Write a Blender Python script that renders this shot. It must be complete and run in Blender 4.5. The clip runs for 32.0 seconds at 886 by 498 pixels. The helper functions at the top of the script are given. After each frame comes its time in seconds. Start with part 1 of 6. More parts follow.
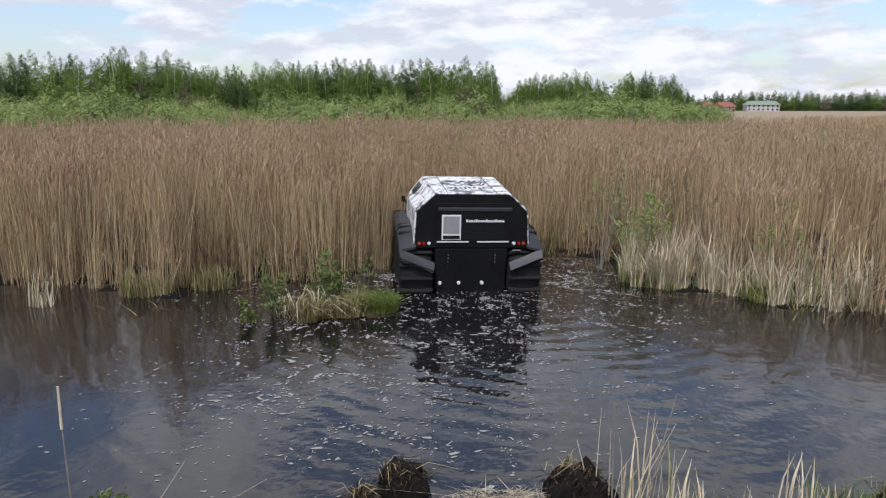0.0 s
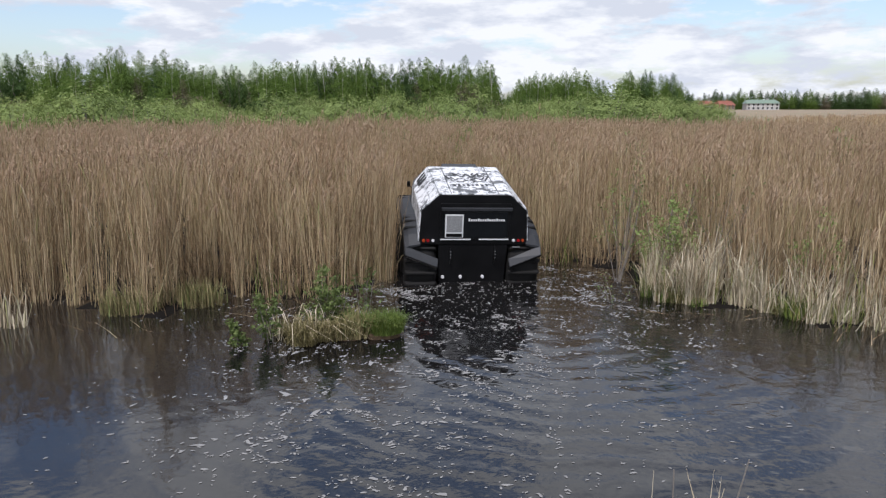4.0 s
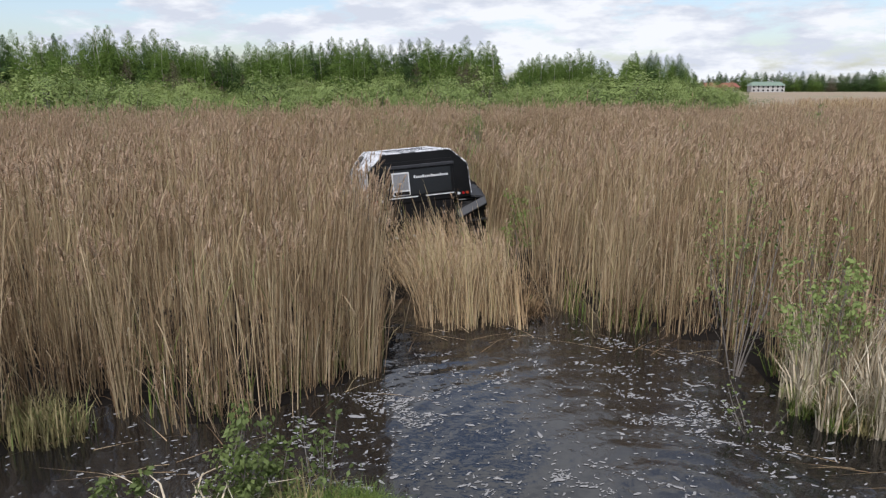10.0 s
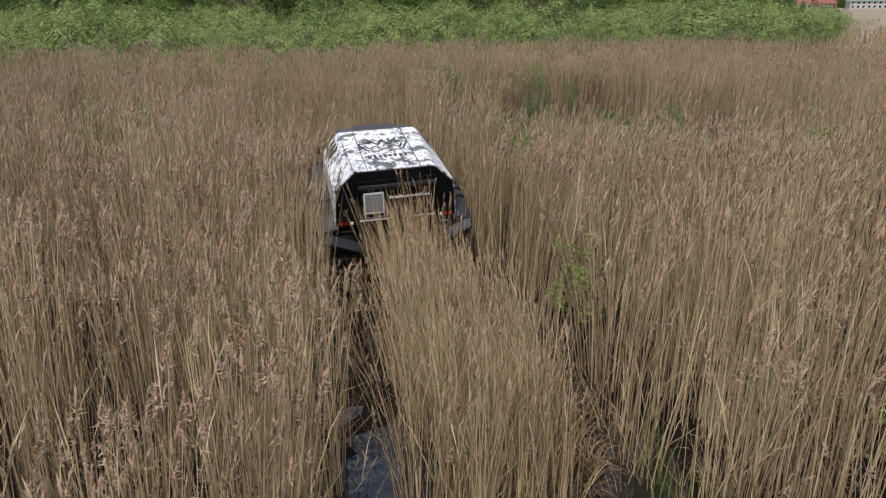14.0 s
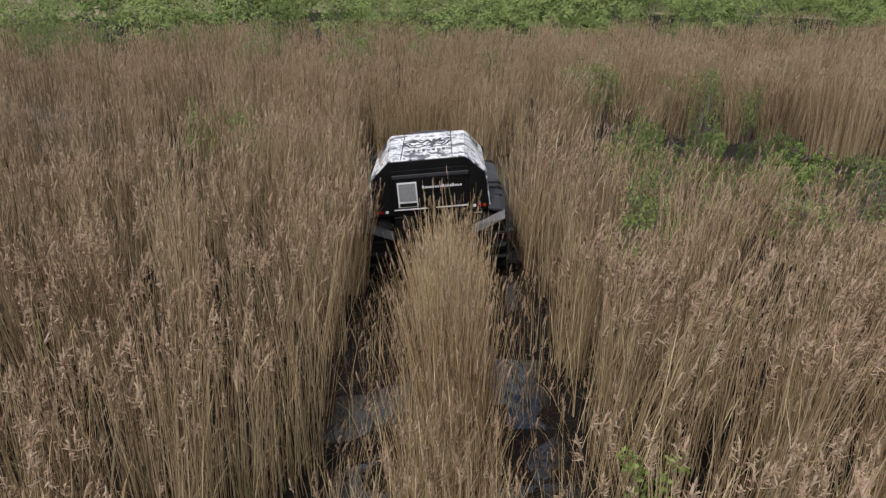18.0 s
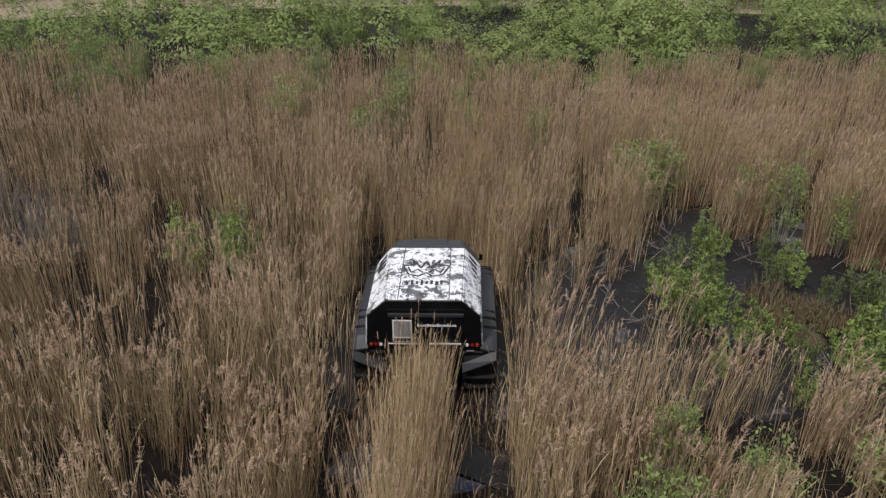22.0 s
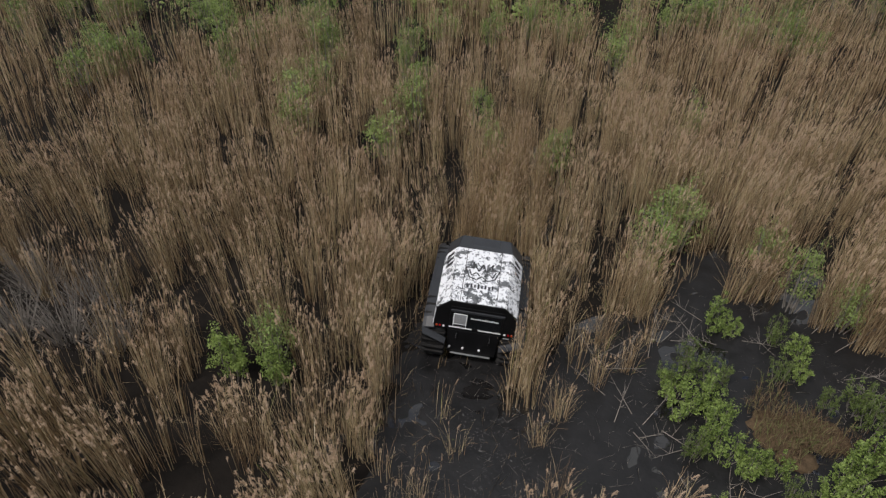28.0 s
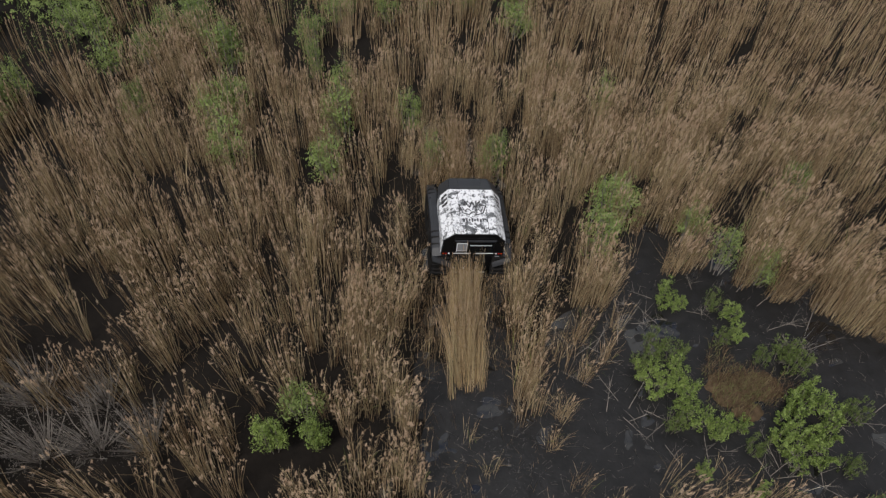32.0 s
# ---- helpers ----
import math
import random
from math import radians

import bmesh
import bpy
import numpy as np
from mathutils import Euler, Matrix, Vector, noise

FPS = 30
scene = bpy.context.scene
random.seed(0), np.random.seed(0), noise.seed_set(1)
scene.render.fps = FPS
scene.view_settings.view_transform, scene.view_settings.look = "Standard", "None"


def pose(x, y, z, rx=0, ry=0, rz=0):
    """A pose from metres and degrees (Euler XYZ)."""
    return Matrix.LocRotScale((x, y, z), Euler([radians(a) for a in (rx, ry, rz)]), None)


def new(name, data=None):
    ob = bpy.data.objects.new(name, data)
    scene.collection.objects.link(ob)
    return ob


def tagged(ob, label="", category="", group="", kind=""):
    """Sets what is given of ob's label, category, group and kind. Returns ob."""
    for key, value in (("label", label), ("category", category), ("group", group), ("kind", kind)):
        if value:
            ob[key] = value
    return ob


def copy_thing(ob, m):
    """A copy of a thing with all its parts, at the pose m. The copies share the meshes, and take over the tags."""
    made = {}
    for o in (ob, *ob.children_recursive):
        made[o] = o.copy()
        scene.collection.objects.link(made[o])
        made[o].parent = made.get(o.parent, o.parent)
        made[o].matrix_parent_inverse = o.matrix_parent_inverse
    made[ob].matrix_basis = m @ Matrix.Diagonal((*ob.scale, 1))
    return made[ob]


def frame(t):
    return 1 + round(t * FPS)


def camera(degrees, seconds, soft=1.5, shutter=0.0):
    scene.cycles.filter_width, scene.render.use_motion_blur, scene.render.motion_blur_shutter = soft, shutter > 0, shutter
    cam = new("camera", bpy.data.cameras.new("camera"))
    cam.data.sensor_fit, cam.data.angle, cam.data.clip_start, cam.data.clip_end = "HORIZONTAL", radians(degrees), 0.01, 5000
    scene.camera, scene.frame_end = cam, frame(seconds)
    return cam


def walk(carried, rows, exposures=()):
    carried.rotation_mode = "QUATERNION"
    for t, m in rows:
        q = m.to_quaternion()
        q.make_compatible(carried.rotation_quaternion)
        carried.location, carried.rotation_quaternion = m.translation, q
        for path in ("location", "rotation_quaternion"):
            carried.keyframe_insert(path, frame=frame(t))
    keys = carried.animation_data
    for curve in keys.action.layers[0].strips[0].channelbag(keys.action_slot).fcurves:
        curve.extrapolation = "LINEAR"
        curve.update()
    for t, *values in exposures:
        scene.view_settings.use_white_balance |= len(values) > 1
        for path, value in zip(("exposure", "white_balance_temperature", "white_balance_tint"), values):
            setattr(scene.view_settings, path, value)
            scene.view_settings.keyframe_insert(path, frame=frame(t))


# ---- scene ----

# ---- the camera's way: seconds, x, y, z, yaw, pitch, roll ----
CAM = [
    (0.0, -0.007, -0.004, 3.171, 0.01, -11.41, 0.09),
    (0.5, -0.030, 0.046, 3.174, -0.00, -11.49, 0.07),
    (1.0, -0.047, 0.110, 3.178, -0.01, -11.48, 0.06),
    (1.5, -0.056, 0.201, 3.181, -0.03, -11.47, 0.05),
    (2.0, -0.084, 0.316, 3.183, -0.04, -11.47, -0.01),
    (2.5, -0.109, 0.446, 3.191, -0.03, -11.48, -0.01),
    (3.0, -0.124, 0.596, 3.195, -0.04, -11.47, -0.07),
    (3.5, -0.142, 0.764, 3.206, -0.06, -11.47, -0.04),
    (5.5, -0.208, 1.823, 3.168, -0.03, -11.43, -0.08),
    (6.0, -0.256, 2.117, 3.164, -0.06, -11.43, -0.07),
    (6.5, -0.281, 2.436, 3.159, -0.06, -11.43, -0.05),
    (7.0, -0.299, 2.819, 3.158, -0.06, -11.44, -0.09),
    (7.5, -0.320, 3.233, 3.149, -0.05, -11.44, -0.10),
    (8.0, -0.342, 3.747, 3.127, -0.07, -11.44, -0.08),
    (8.5, -0.346, 4.262, 3.118, -0.09, -11.44, -0.07),
    (9.0, -0.340, 4.835, 3.143, -0.07, -11.82, -0.13),
    (9.5, -0.339, 5.373, 3.185, -0.07, -12.38, -0.09),
    (10.0, -0.333, 5.946, 3.302, -0.07, -12.87, -0.02),
    (10.5, -0.295, 6.554, 3.453, -0.04, -13.97, -0.18),
    (11.0, -0.258, 7.147, 3.604, -0.01, -15.34, -0.24),
    (11.5, -0.234, 7.688, 3.733, 0.00, -16.46, -0.27),
    (12.0, -0.222, 8.249, 3.856, -0.01, -17.26, -0.34),
    (12.5, -0.195, 8.766, 3.965, 0.56, -17.74, -0.33),
    (13.0, -0.089, 9.328, 4.072, 1.87, -18.21, -0.33),
    (13.5, 0.058, 9.839, 4.142, 2.87, -18.65, -0.33),
    (14.0, 0.210, 10.404, 4.245, 5.40, -19.18, -0.25),
    (14.5, 0.374, 10.847, 4.379, 9.00, -19.62, -0.11),
    (16.5, 0.801, 12.367, 4.894, 16.23, -21.44, -0.14),
    (17.0, 0.935, 12.859, 5.016, 17.98, -21.95, -0.12),
    (17.5, 1.039, 13.385, 5.118, 19.49, -22.34, 0.03),
    (18.0, 1.117, 13.992, 5.223, 20.32, -22.43, 0.13),
    (18.5, 1.152, 14.627, 5.345, 21.36, -22.40, 0.24),
    (19.0, 1.169, 15.309, 5.490, 22.68, -22.42, 0.34),
    (19.5, 1.156, 15.981, 5.600, 23.95, -22.43, 0.39),
    (20.0, 1.109, 16.701, 5.721, 25.55, -22.56, 0.35),
    (20.5, 1.069, 17.331, 6.020, 26.08, -22.72, 0.25),
    (21.0, 1.028, 17.886, 6.595, 26.41, -22.86, 0.14),
    (21.5, 1.018, 18.104, 7.078, 26.81, -23.75, 0.18),
    (22.0, 0.994, 18.163, 7.572, 27.16, -24.83, 0.14),
    (22.5, 1.013, 18.150, 8.053, 27.55, -25.80, 0.07),
    (23.0, 0.991, 18.146, 8.581, 27.74, -27.07, 0.11),
    (23.5, 0.969, 18.174, 9.065, 27.83, -28.28, 0.06),
    (24.0, 0.890, 18.292, 9.545, 27.88, -29.63, -0.01),
    (24.5, 0.787, 18.464, 10.005, 27.89, -30.99, -0.11),
    (25.0, 0.629, 18.742, 10.480, 27.90, -32.39, -0.15),
    (25.5, 0.490, 19.081, 10.936, 28.02, -33.70, -0.32),
    (26.0, 0.308, 19.500, 11.446, 28.17, -35.14, -0.44),
    (26.5, 0.050, 19.886, 11.895, 28.08, -36.36, -0.38),
    (28.5, -1.290, 20.918, 14.418, 26.53, -41.74, -0.18),
    (29.0, -1.797, 20.968, 15.035, 23.14, -43.15, -0.17),
    (29.5, -2.392, 20.903, 15.595, 20.92, -44.41, 0.07),
    (30.0, -2.966, 20.832, 16.175, 18.62, -45.69, 0.13),
    (30.5, -3.472, 20.830, 16.734, 16.38, -47.01, 0.11),
    (31.0, -3.912, 20.934, 17.284, 14.67, -48.32, 0.04),
    (31.5, -4.291, 21.197, 17.790, 13.21, -49.59, 0.01),
    (32.0, -4.676, 21.641, 18.315, 11.87, -50.90, 0.13),
]

def aim(x, y, z, yaw, pitch, roll):
    return pose(x, y, z, 0, 0, yaw) @ pose(0, 0, 0, 90 + pitch, 0, 0) @ pose(0, 0, 0, 0, 0, roll)


EXPOSURES = [(0, 0.04, 6330, 15), (8.5, 0.02, 6330, 15), (13, -0.02, 6450, 14), (19, -0.13, 6650, 14), (23, -0.12, 6680, 14), (26, -0.2, 6750, 13), (29, -0.22, 6750, 12), (32, -0.27, 6750, 12)]
cam = camera(64.39, 32.0, soft=1.3)
walk(cam, [(r[0], aim(*r[1:])) for r in CAM], EXPOSURES)

# ---- sky and sun ----
SUN_UP, SUN_TURN = radians(58), radians(199)
world = bpy.data.worlds.new("sky")
scene.world = world
world.use_nodes = True


def sky_nodes():
    nt = world.node_tree
    n, l = nt.nodes, nt.links
    n.clear()
    out, bg = n.new("ShaderNodeOutputWorld"), n.new("ShaderNodeBackground")
    sky = n.new("ShaderNodeTexSky")
    sky.sky_type, sky.sun_disc = "NISHITA", False
    sky.sun_elevation, sky.sun_rotation = SUN_UP, SUN_TURN
    sky.air_density, sky.dust_density, sky.ozone_density = 1.0, 1.6, 1.0
    co = n.new("ShaderNodeTexCoord")
    comb = n.new("ShaderNodeVectorMath")
    comb.operation = "MULTIPLY"
    comb.inputs[1].default_value = (1.0, 1.0, 3.4)
    l.new(co.outputs["Generated"], comb.inputs[0])
    big, small = n.new("ShaderNodeTexNoise"), n.new("ShaderNodeTexNoise")
    for tex, s, det in ((big, 4.6, 9.0), (small, 8.5, 9.0)):
        tex.inputs["Scale"].default_value, tex.inputs["Detail"].default_value = s, det
        tex.inputs["Roughness"].default_value = 0.58
        l.new(comb.outputs[0], tex.inputs["Vector"])
    cover, tone = n.new("ShaderNodeValToRGB"), n.new("ShaderNodeValToRGB")
    cover.color_ramp.elements[0].position, cover.color_ramp.elements[1].position = 0.425, 0.50
    l.new(big.outputs[0], cover.inputs[0])
    e = tone.color_ramp.elements
    e[0].position, e[0].color = 0.42, (8.3, 9.0, 9.9, 1)
    e[1].position, e[1].color = 0.56, (11.4, 11.9, 12.1, 1)
    l.new(small.outputs[0], tone.inputs[0])
    mix = n.new("ShaderNodeMix")
    mix.data_type = "RGBA"
    l.new(cover.outputs[0], mix.inputs["Factor"])
    blue = n.new("ShaderNodeVectorMath")
    blue.operation = "SCALE"
    blue.inputs["Scale"].default_value = 2.15
    l.new(sky.outputs[0], blue.inputs[0])
    l.new(blue.outputs[0], mix.inputs["A"])
    l.new(tone.outputs[0], mix.inputs["B"])
    # the whole sky is dimmed overhead, out of view, to weaken the fill light
    sep, grow, lit = n.new("ShaderNodeSeparateXYZ"), n.new("ShaderNodeMapRange"), n.new("ShaderNodeVectorMath")
    l.new(co.outputs["Generated"], sep.inputs[0])
    l.new(sep.outputs[2], grow.inputs["Value"])
    grow.inputs["From Min"].default_value, grow.inputs["From Max"].default_value = 0.15, 0.9
    grow.inputs["To Min"].default_value, grow.inputs["To Max"].default_value = 0.95, 0.85
    lit.operation = "SCALE"
    l.new(mix.outputs["Result"], lit.inputs[0])
    l.new(grow.outputs[0], lit.inputs["Scale"])
    l.new(lit.outputs[0], bg.inputs[0])
    bg.inputs[1].default_value = 0.085
    l.new(bg.outputs[0], out.inputs[0])


sky_nodes()
sun = new("sun", bpy.data.lights.new("sun", "SUN"))
sun.data.energy, sun.data.angle, sun.data.color = 3.5, radians(10), (1.0, 0.98, 0.955)
sun.matrix_world = pose(0, 0, 40, 0, 0, 0) @ (Vector((-math.sin(SUN_TURN) * math.cos(SUN_UP), -math.cos(SUN_TURN) * math.cos(SUN_UP), -math.sin(SUN_UP)))).to_track_quat("-Z", "Y").to_matrix().to_4x4()


# ---- materials ----
def material(name, rough=0.8, metal=0.0, spec=0.5):
    m = bpy.data.materials.new(name)
    m.use_nodes = True
    b = m.node_tree.nodes["Principled BSDF"]
    b.inputs["Roughness"].default_value, b.inputs["Metallic"].default_value = rough, metal
    b.inputs["Specular IOR Level"].default_value = spec
    return m, m.node_tree.nodes, m.node_tree.links, b


def ramp(n, stops):
    r = n.new("ShaderNodeValToRGB")
    e = r.color_ramp.elements
    while len(e) < len(stops):
        e.new(0.5)
    for el, (p, c) in zip(e, stops):
        el.position, el.color = p, (*c, 1)
    return r


def noise_tex(n, l, scale, detail=4.0, vector=None, rough=0.55):
    t = n.new("ShaderNodeTexNoise")
    t.inputs["Scale"].default_value, t.inputs["Detail"].default_value, t.inputs["Roughness"].default_value = scale, detail, rough
    if vector is not None:
        l.new(vector, t.inputs["Vector"])
    return t


def mixed(n, l, kind, fac, a, b):
    m = n.new("ShaderNodeMix")
    m.data_type, m.blend_type = "RGBA", kind
    for key, v in (("Factor", fac), ("A", a), ("B", b)):
        if isinstance(v, (int, float)):
            m.inputs[key].default_value = v
        elif isinstance(v, tuple):
            m.inputs[key].default_value = (*v, 1)
        else:
            l.new(v, m.inputs[key])
    return m.outputs["Result"]


def bumped(n, l, b, height, strength, distance):
    k = n.new("ShaderNodeBump")
    k.inputs["Strength"].default_value, k.inputs["Distance"].default_value = strength, distance
    l.new(height, k.inputs["Height"])
    l.new(k.outputs[0], b.inputs["Normal"])


def island_material(name, stops, rough=0.8, spec=0.3, thin=0.0, each=0.15, broad=0.0):
    """Stalks, plumes or leaves: each piece its own shade, with drifts of colour over the place."""
    m, n, l, b = material(name, rough, 0, spec)
    geo, info = n.new("ShaderNodeNewGeometry"), n.new("ShaderNodeObjectInfo")
    pos = noise_tex(n, l, 0.7, 4.0, geo.outputs["Position"])
    a = n.new("ShaderNodeMath")
    a.operation = "MULTIPLY_ADD"
    a.inputs[1].default_value, a.inputs[2].default_value = 1.5, -0.75
    l.new(pos.outputs[0], a.inputs[0])
    s = n.new("ShaderNodeMath")
    l.new(geo.outputs["Random Per Island"], s.inputs[0])
    l.new(a.outputs[0], s.inputs[1])
    o = n.new("ShaderNodeMath")
    o.operation = "MULTIPLY_ADD"
    o.inputs[1].default_value = each
    l.new(info.outputs["Random"], o.inputs[0])
    l.new(s.outputs[0], o.inputs[2])
    r = ramp(n, stops)
    if broad:
        # wide drifts from plant to plant, painting in the willow belt's hump shading
        wide, w = noise_tex(n, l, 0.22, 2.0, geo.outputs["Position"]), n.new("ShaderNodeMath")
        w.operation = "MULTIPLY_ADD"
        w.inputs[1].default_value, w.inputs[2].default_value = broad, -broad / 2
        l.new(wide.outputs[0], w.inputs[0])
        both = n.new("ShaderNodeMath")
        l.new(w.outputs[0], both.inputs[0])
        l.new(o.outputs[0], both.inputs[1])
        l.new(both.outputs[0], r.inputs[0])
    else:
        l.new(o.outputs[0], r.inputs[0])
    fine = noise_tex(n, l, 30.0, 2.0, geo.outputs["Position"])
    c = mixed(n, l, "MULTIPLY", 0.35, r.outputs[0], fine.outputs[0])
    l.new(c, b.inputs["Base Color"])
    if thin:
        # leaves let light through
        t, x = n.new("ShaderNodeBsdfTranslucent"), n.new("ShaderNodeMixShader")
        l.new(c, t.inputs["Color"])
        x.inputs[0].default_value = thin
        l.new(b.outputs[0], x.inputs[1])
        l.new(t.outputs[0], x.inputs[2])
        l.new(x.outputs[0], n["Material Output"].inputs["Surface"])
    return m


STEM = island_material("dry_reed_stalk", [(0.0, (0.125, 0.08, 0.042)), (0.3, (0.255, 0.172, 0.094)), (0.6, (0.415, 0.296, 0.168)), (0.85, (0.59, 0.465, 0.30)), (1.0, (0.44, 0.355, 0.195))])
PLUME = island_material("reed_plume", [(0.0, (0.475, 0.333, 0.222)), (0.4, (0.54, 0.386, 0.262)), (0.75, (0.60, 0.446, 0.31)), (1.0, (0.66, 0.512, 0.37))], 0.95, thin=0.35)
GREEN = island_material("young_reed_leaf", [(0.0, (0.07, 0.11, 0.02)), (0.5, (0.13, 0.19, 0.035)), (1.0, (0.25, 0.28, 0.07))], 0.6)
# brighter copy of the stalk colour: sunlight painted into the lane's tufts
SUNLIT_STEM = island_material("sunlit_reed_stalk", [(0.0, (0.33, 0.215, 0.11)), (0.4, (0.51, 0.36, 0.19)), (0.8, (0.63, 0.465, 0.26)), (1.0, (0.46, 0.39, 0.20))])
STRAW = island_material("pale_dead_straw", [(0.0, (0.40, 0.33, 0.22)), (0.5, (0.60, 0.52, 0.38)), (1.0, (0.72, 0.65, 0.50))], 0.7)


def water_material():
    m, n, l, b = material("dark_bog_water", 0.07, 0, 0.95)
    geo = n.new("ShaderNodeNewGeometry")
    murk = noise_tex(n, l, 0.5, 4.0, geo.outputs["Position"])
    r = ramp(n, [(0.3, (0.005, 0.0048, 0.0052)), (0.7, (0.010, 0.0092, 0.009))])
    l.new(murk.outputs[0], r.inputs[0])
    l.new(r.outputs[0], b.inputs["Base Color"])
    a, c = noise_tex(n, l, 1.6, 3.0, geo.outputs["Position"]), noise_tex(n, l, 11.0, 2.0, geo.outputs["Position"])
    s = n.new("ShaderNodeMath")
    s.operation = "MULTIPLY_ADD"
    s.inputs[1].default_value = 0.14
    l.new(c.outputs[0], s.inputs[0])
    l.new(a.outputs[0], s.inputs[2])
    rings = n.new("ShaderNodeTexWave")
    rings.wave_type, rings.rings_direction = "RINGS", "Z"
    rings.inputs["Scale"].default_value, rings.inputs["Distortion"].default_value, rings.inputs["Detail"].default_value = 0.8, 6.0, 3.0
    away, reach, calm = n.new("ShaderNodeVectorMath"), n.new("ShaderNodeVectorMath"), n.new("ShaderNodeMapRange")
    away.operation, reach.operation = "SUBTRACT", "LENGTH"
    away.inputs[1].default_value = (1.6, 11.0, 0)
    l.new(geo.outputs["Position"], away.inputs[0])
    l.new(away.outputs[0], rings.inputs["Vector"])
    l.new(away.outputs[0], reach.inputs[0])
    l.new(reach.outputs["Value"], calm.inputs["Value"])
    calm.inputs["From Min"].default_value, calm.inputs["From Max"].default_value = 2.5, 7.0
    calm.inputs["To Min"].default_value, calm.inputs["To Max"].default_value = 1.0, 0.3
    sum2, total = n.new("ShaderNodeMath"), n.new("ShaderNodeMath")
    sum2.operation, total.operation = "MULTIPLY_ADD", "MULTIPLY"
    sum2.inputs[1].default_value = 0.2
    l.new(rings.outputs["Fac"], sum2.inputs[0])
    l.new(s.outputs[0], sum2.inputs[2])
    l.new(sum2.outputs[0], total.inputs[0])
    l.new(calm.outputs[0], total.inputs[1])
    bumped(n, l, b, total.outputs[0], 0.42, 0.055)
    return m


WATER = water_material()


def plain(name, colour, rough=0.6, metal=0.0, spec=0.5, var=0.25, scale=6.0, bump=0.0, bump_scale=40.0):
    """One colour with cloudy soiling at two scales and a fine relief."""
    m, n, l, b = material(name, rough, metal, spec)
    co = n.new("ShaderNodeTexCoord")
    big, small = noise_tex(n, l, scale, 5.0, co.outputs["Object"]), noise_tex(n, l, scale * 9, 3.0, co.outputs["Object"])
    f = mixed(n, l, "MIX", 0.35, big.outputs[0], small.outputs[0])
    lo = tuple(v * (1 - var) for v in colour)
    hi = tuple(min(1, v * (1 + var)) for v in colour)
    r = ramp(n, [(0.3, lo), (0.7, hi)])
    l.new(f, r.inputs[0])
    l.new(r.outputs[0], b.inputs["Base Color"])
    rr = n.new("ShaderNodeMapRange")
    rr.inputs["To Min"].default_value, rr.inputs["To Max"].default_value = max(0.03, rough - 0.12), min(1, rough + 0.12)
    l.new(big.outputs[0], rr.inputs["Value"])
    l.new(rr.outputs[0], b.inputs["Roughness"])
    if bump:
        k = noise_tex(n, l, bump_scale, 3.0, co.outputs["Object"])
        bumped(n, l, b, k.outputs[0], bump, 0.01)
    return m


def mesh_object(name, verts, faces, mats, indices=None, smooth=False):
    """A mesh from arrays: faces is a list of arrays of equal-length rows."""
    me = bpy.data.meshes.new(name)
    verts = np.asarray(verts, np.float32)
    faces = [np.asarray(f, np.int32) for f in faces if len(f)]
    me.vertices.add(len(verts))
    me.vertices.foreach_set("co", verts.ravel())
    sizes = np.concatenate([np.full(len(f), f.shape[1], np.int32) for f in faces])
    loops = np.concatenate([f.ravel() for f in faces])
    me.loops.add(len(loops))
    me.loops.foreach_set("vertex_index", loops)
    me.polygons.add(len(sizes))
    me.polygons.foreach_set("loop_start", np.concatenate([[0], np.cumsum(sizes)[:-1]]).astype(np.int32))
    if indices is not None:
        me.polygons.foreach_set("material_index", np.asarray(indices, np.int32))
    if smooth is not False:
        me.polygons.foreach_set("use_smooth", np.ones(len(sizes), bool) if smooth is True else smooth)
    for mt in mats:
        me.materials.append(mt)
    me.update(calc_edges=True)
    return me


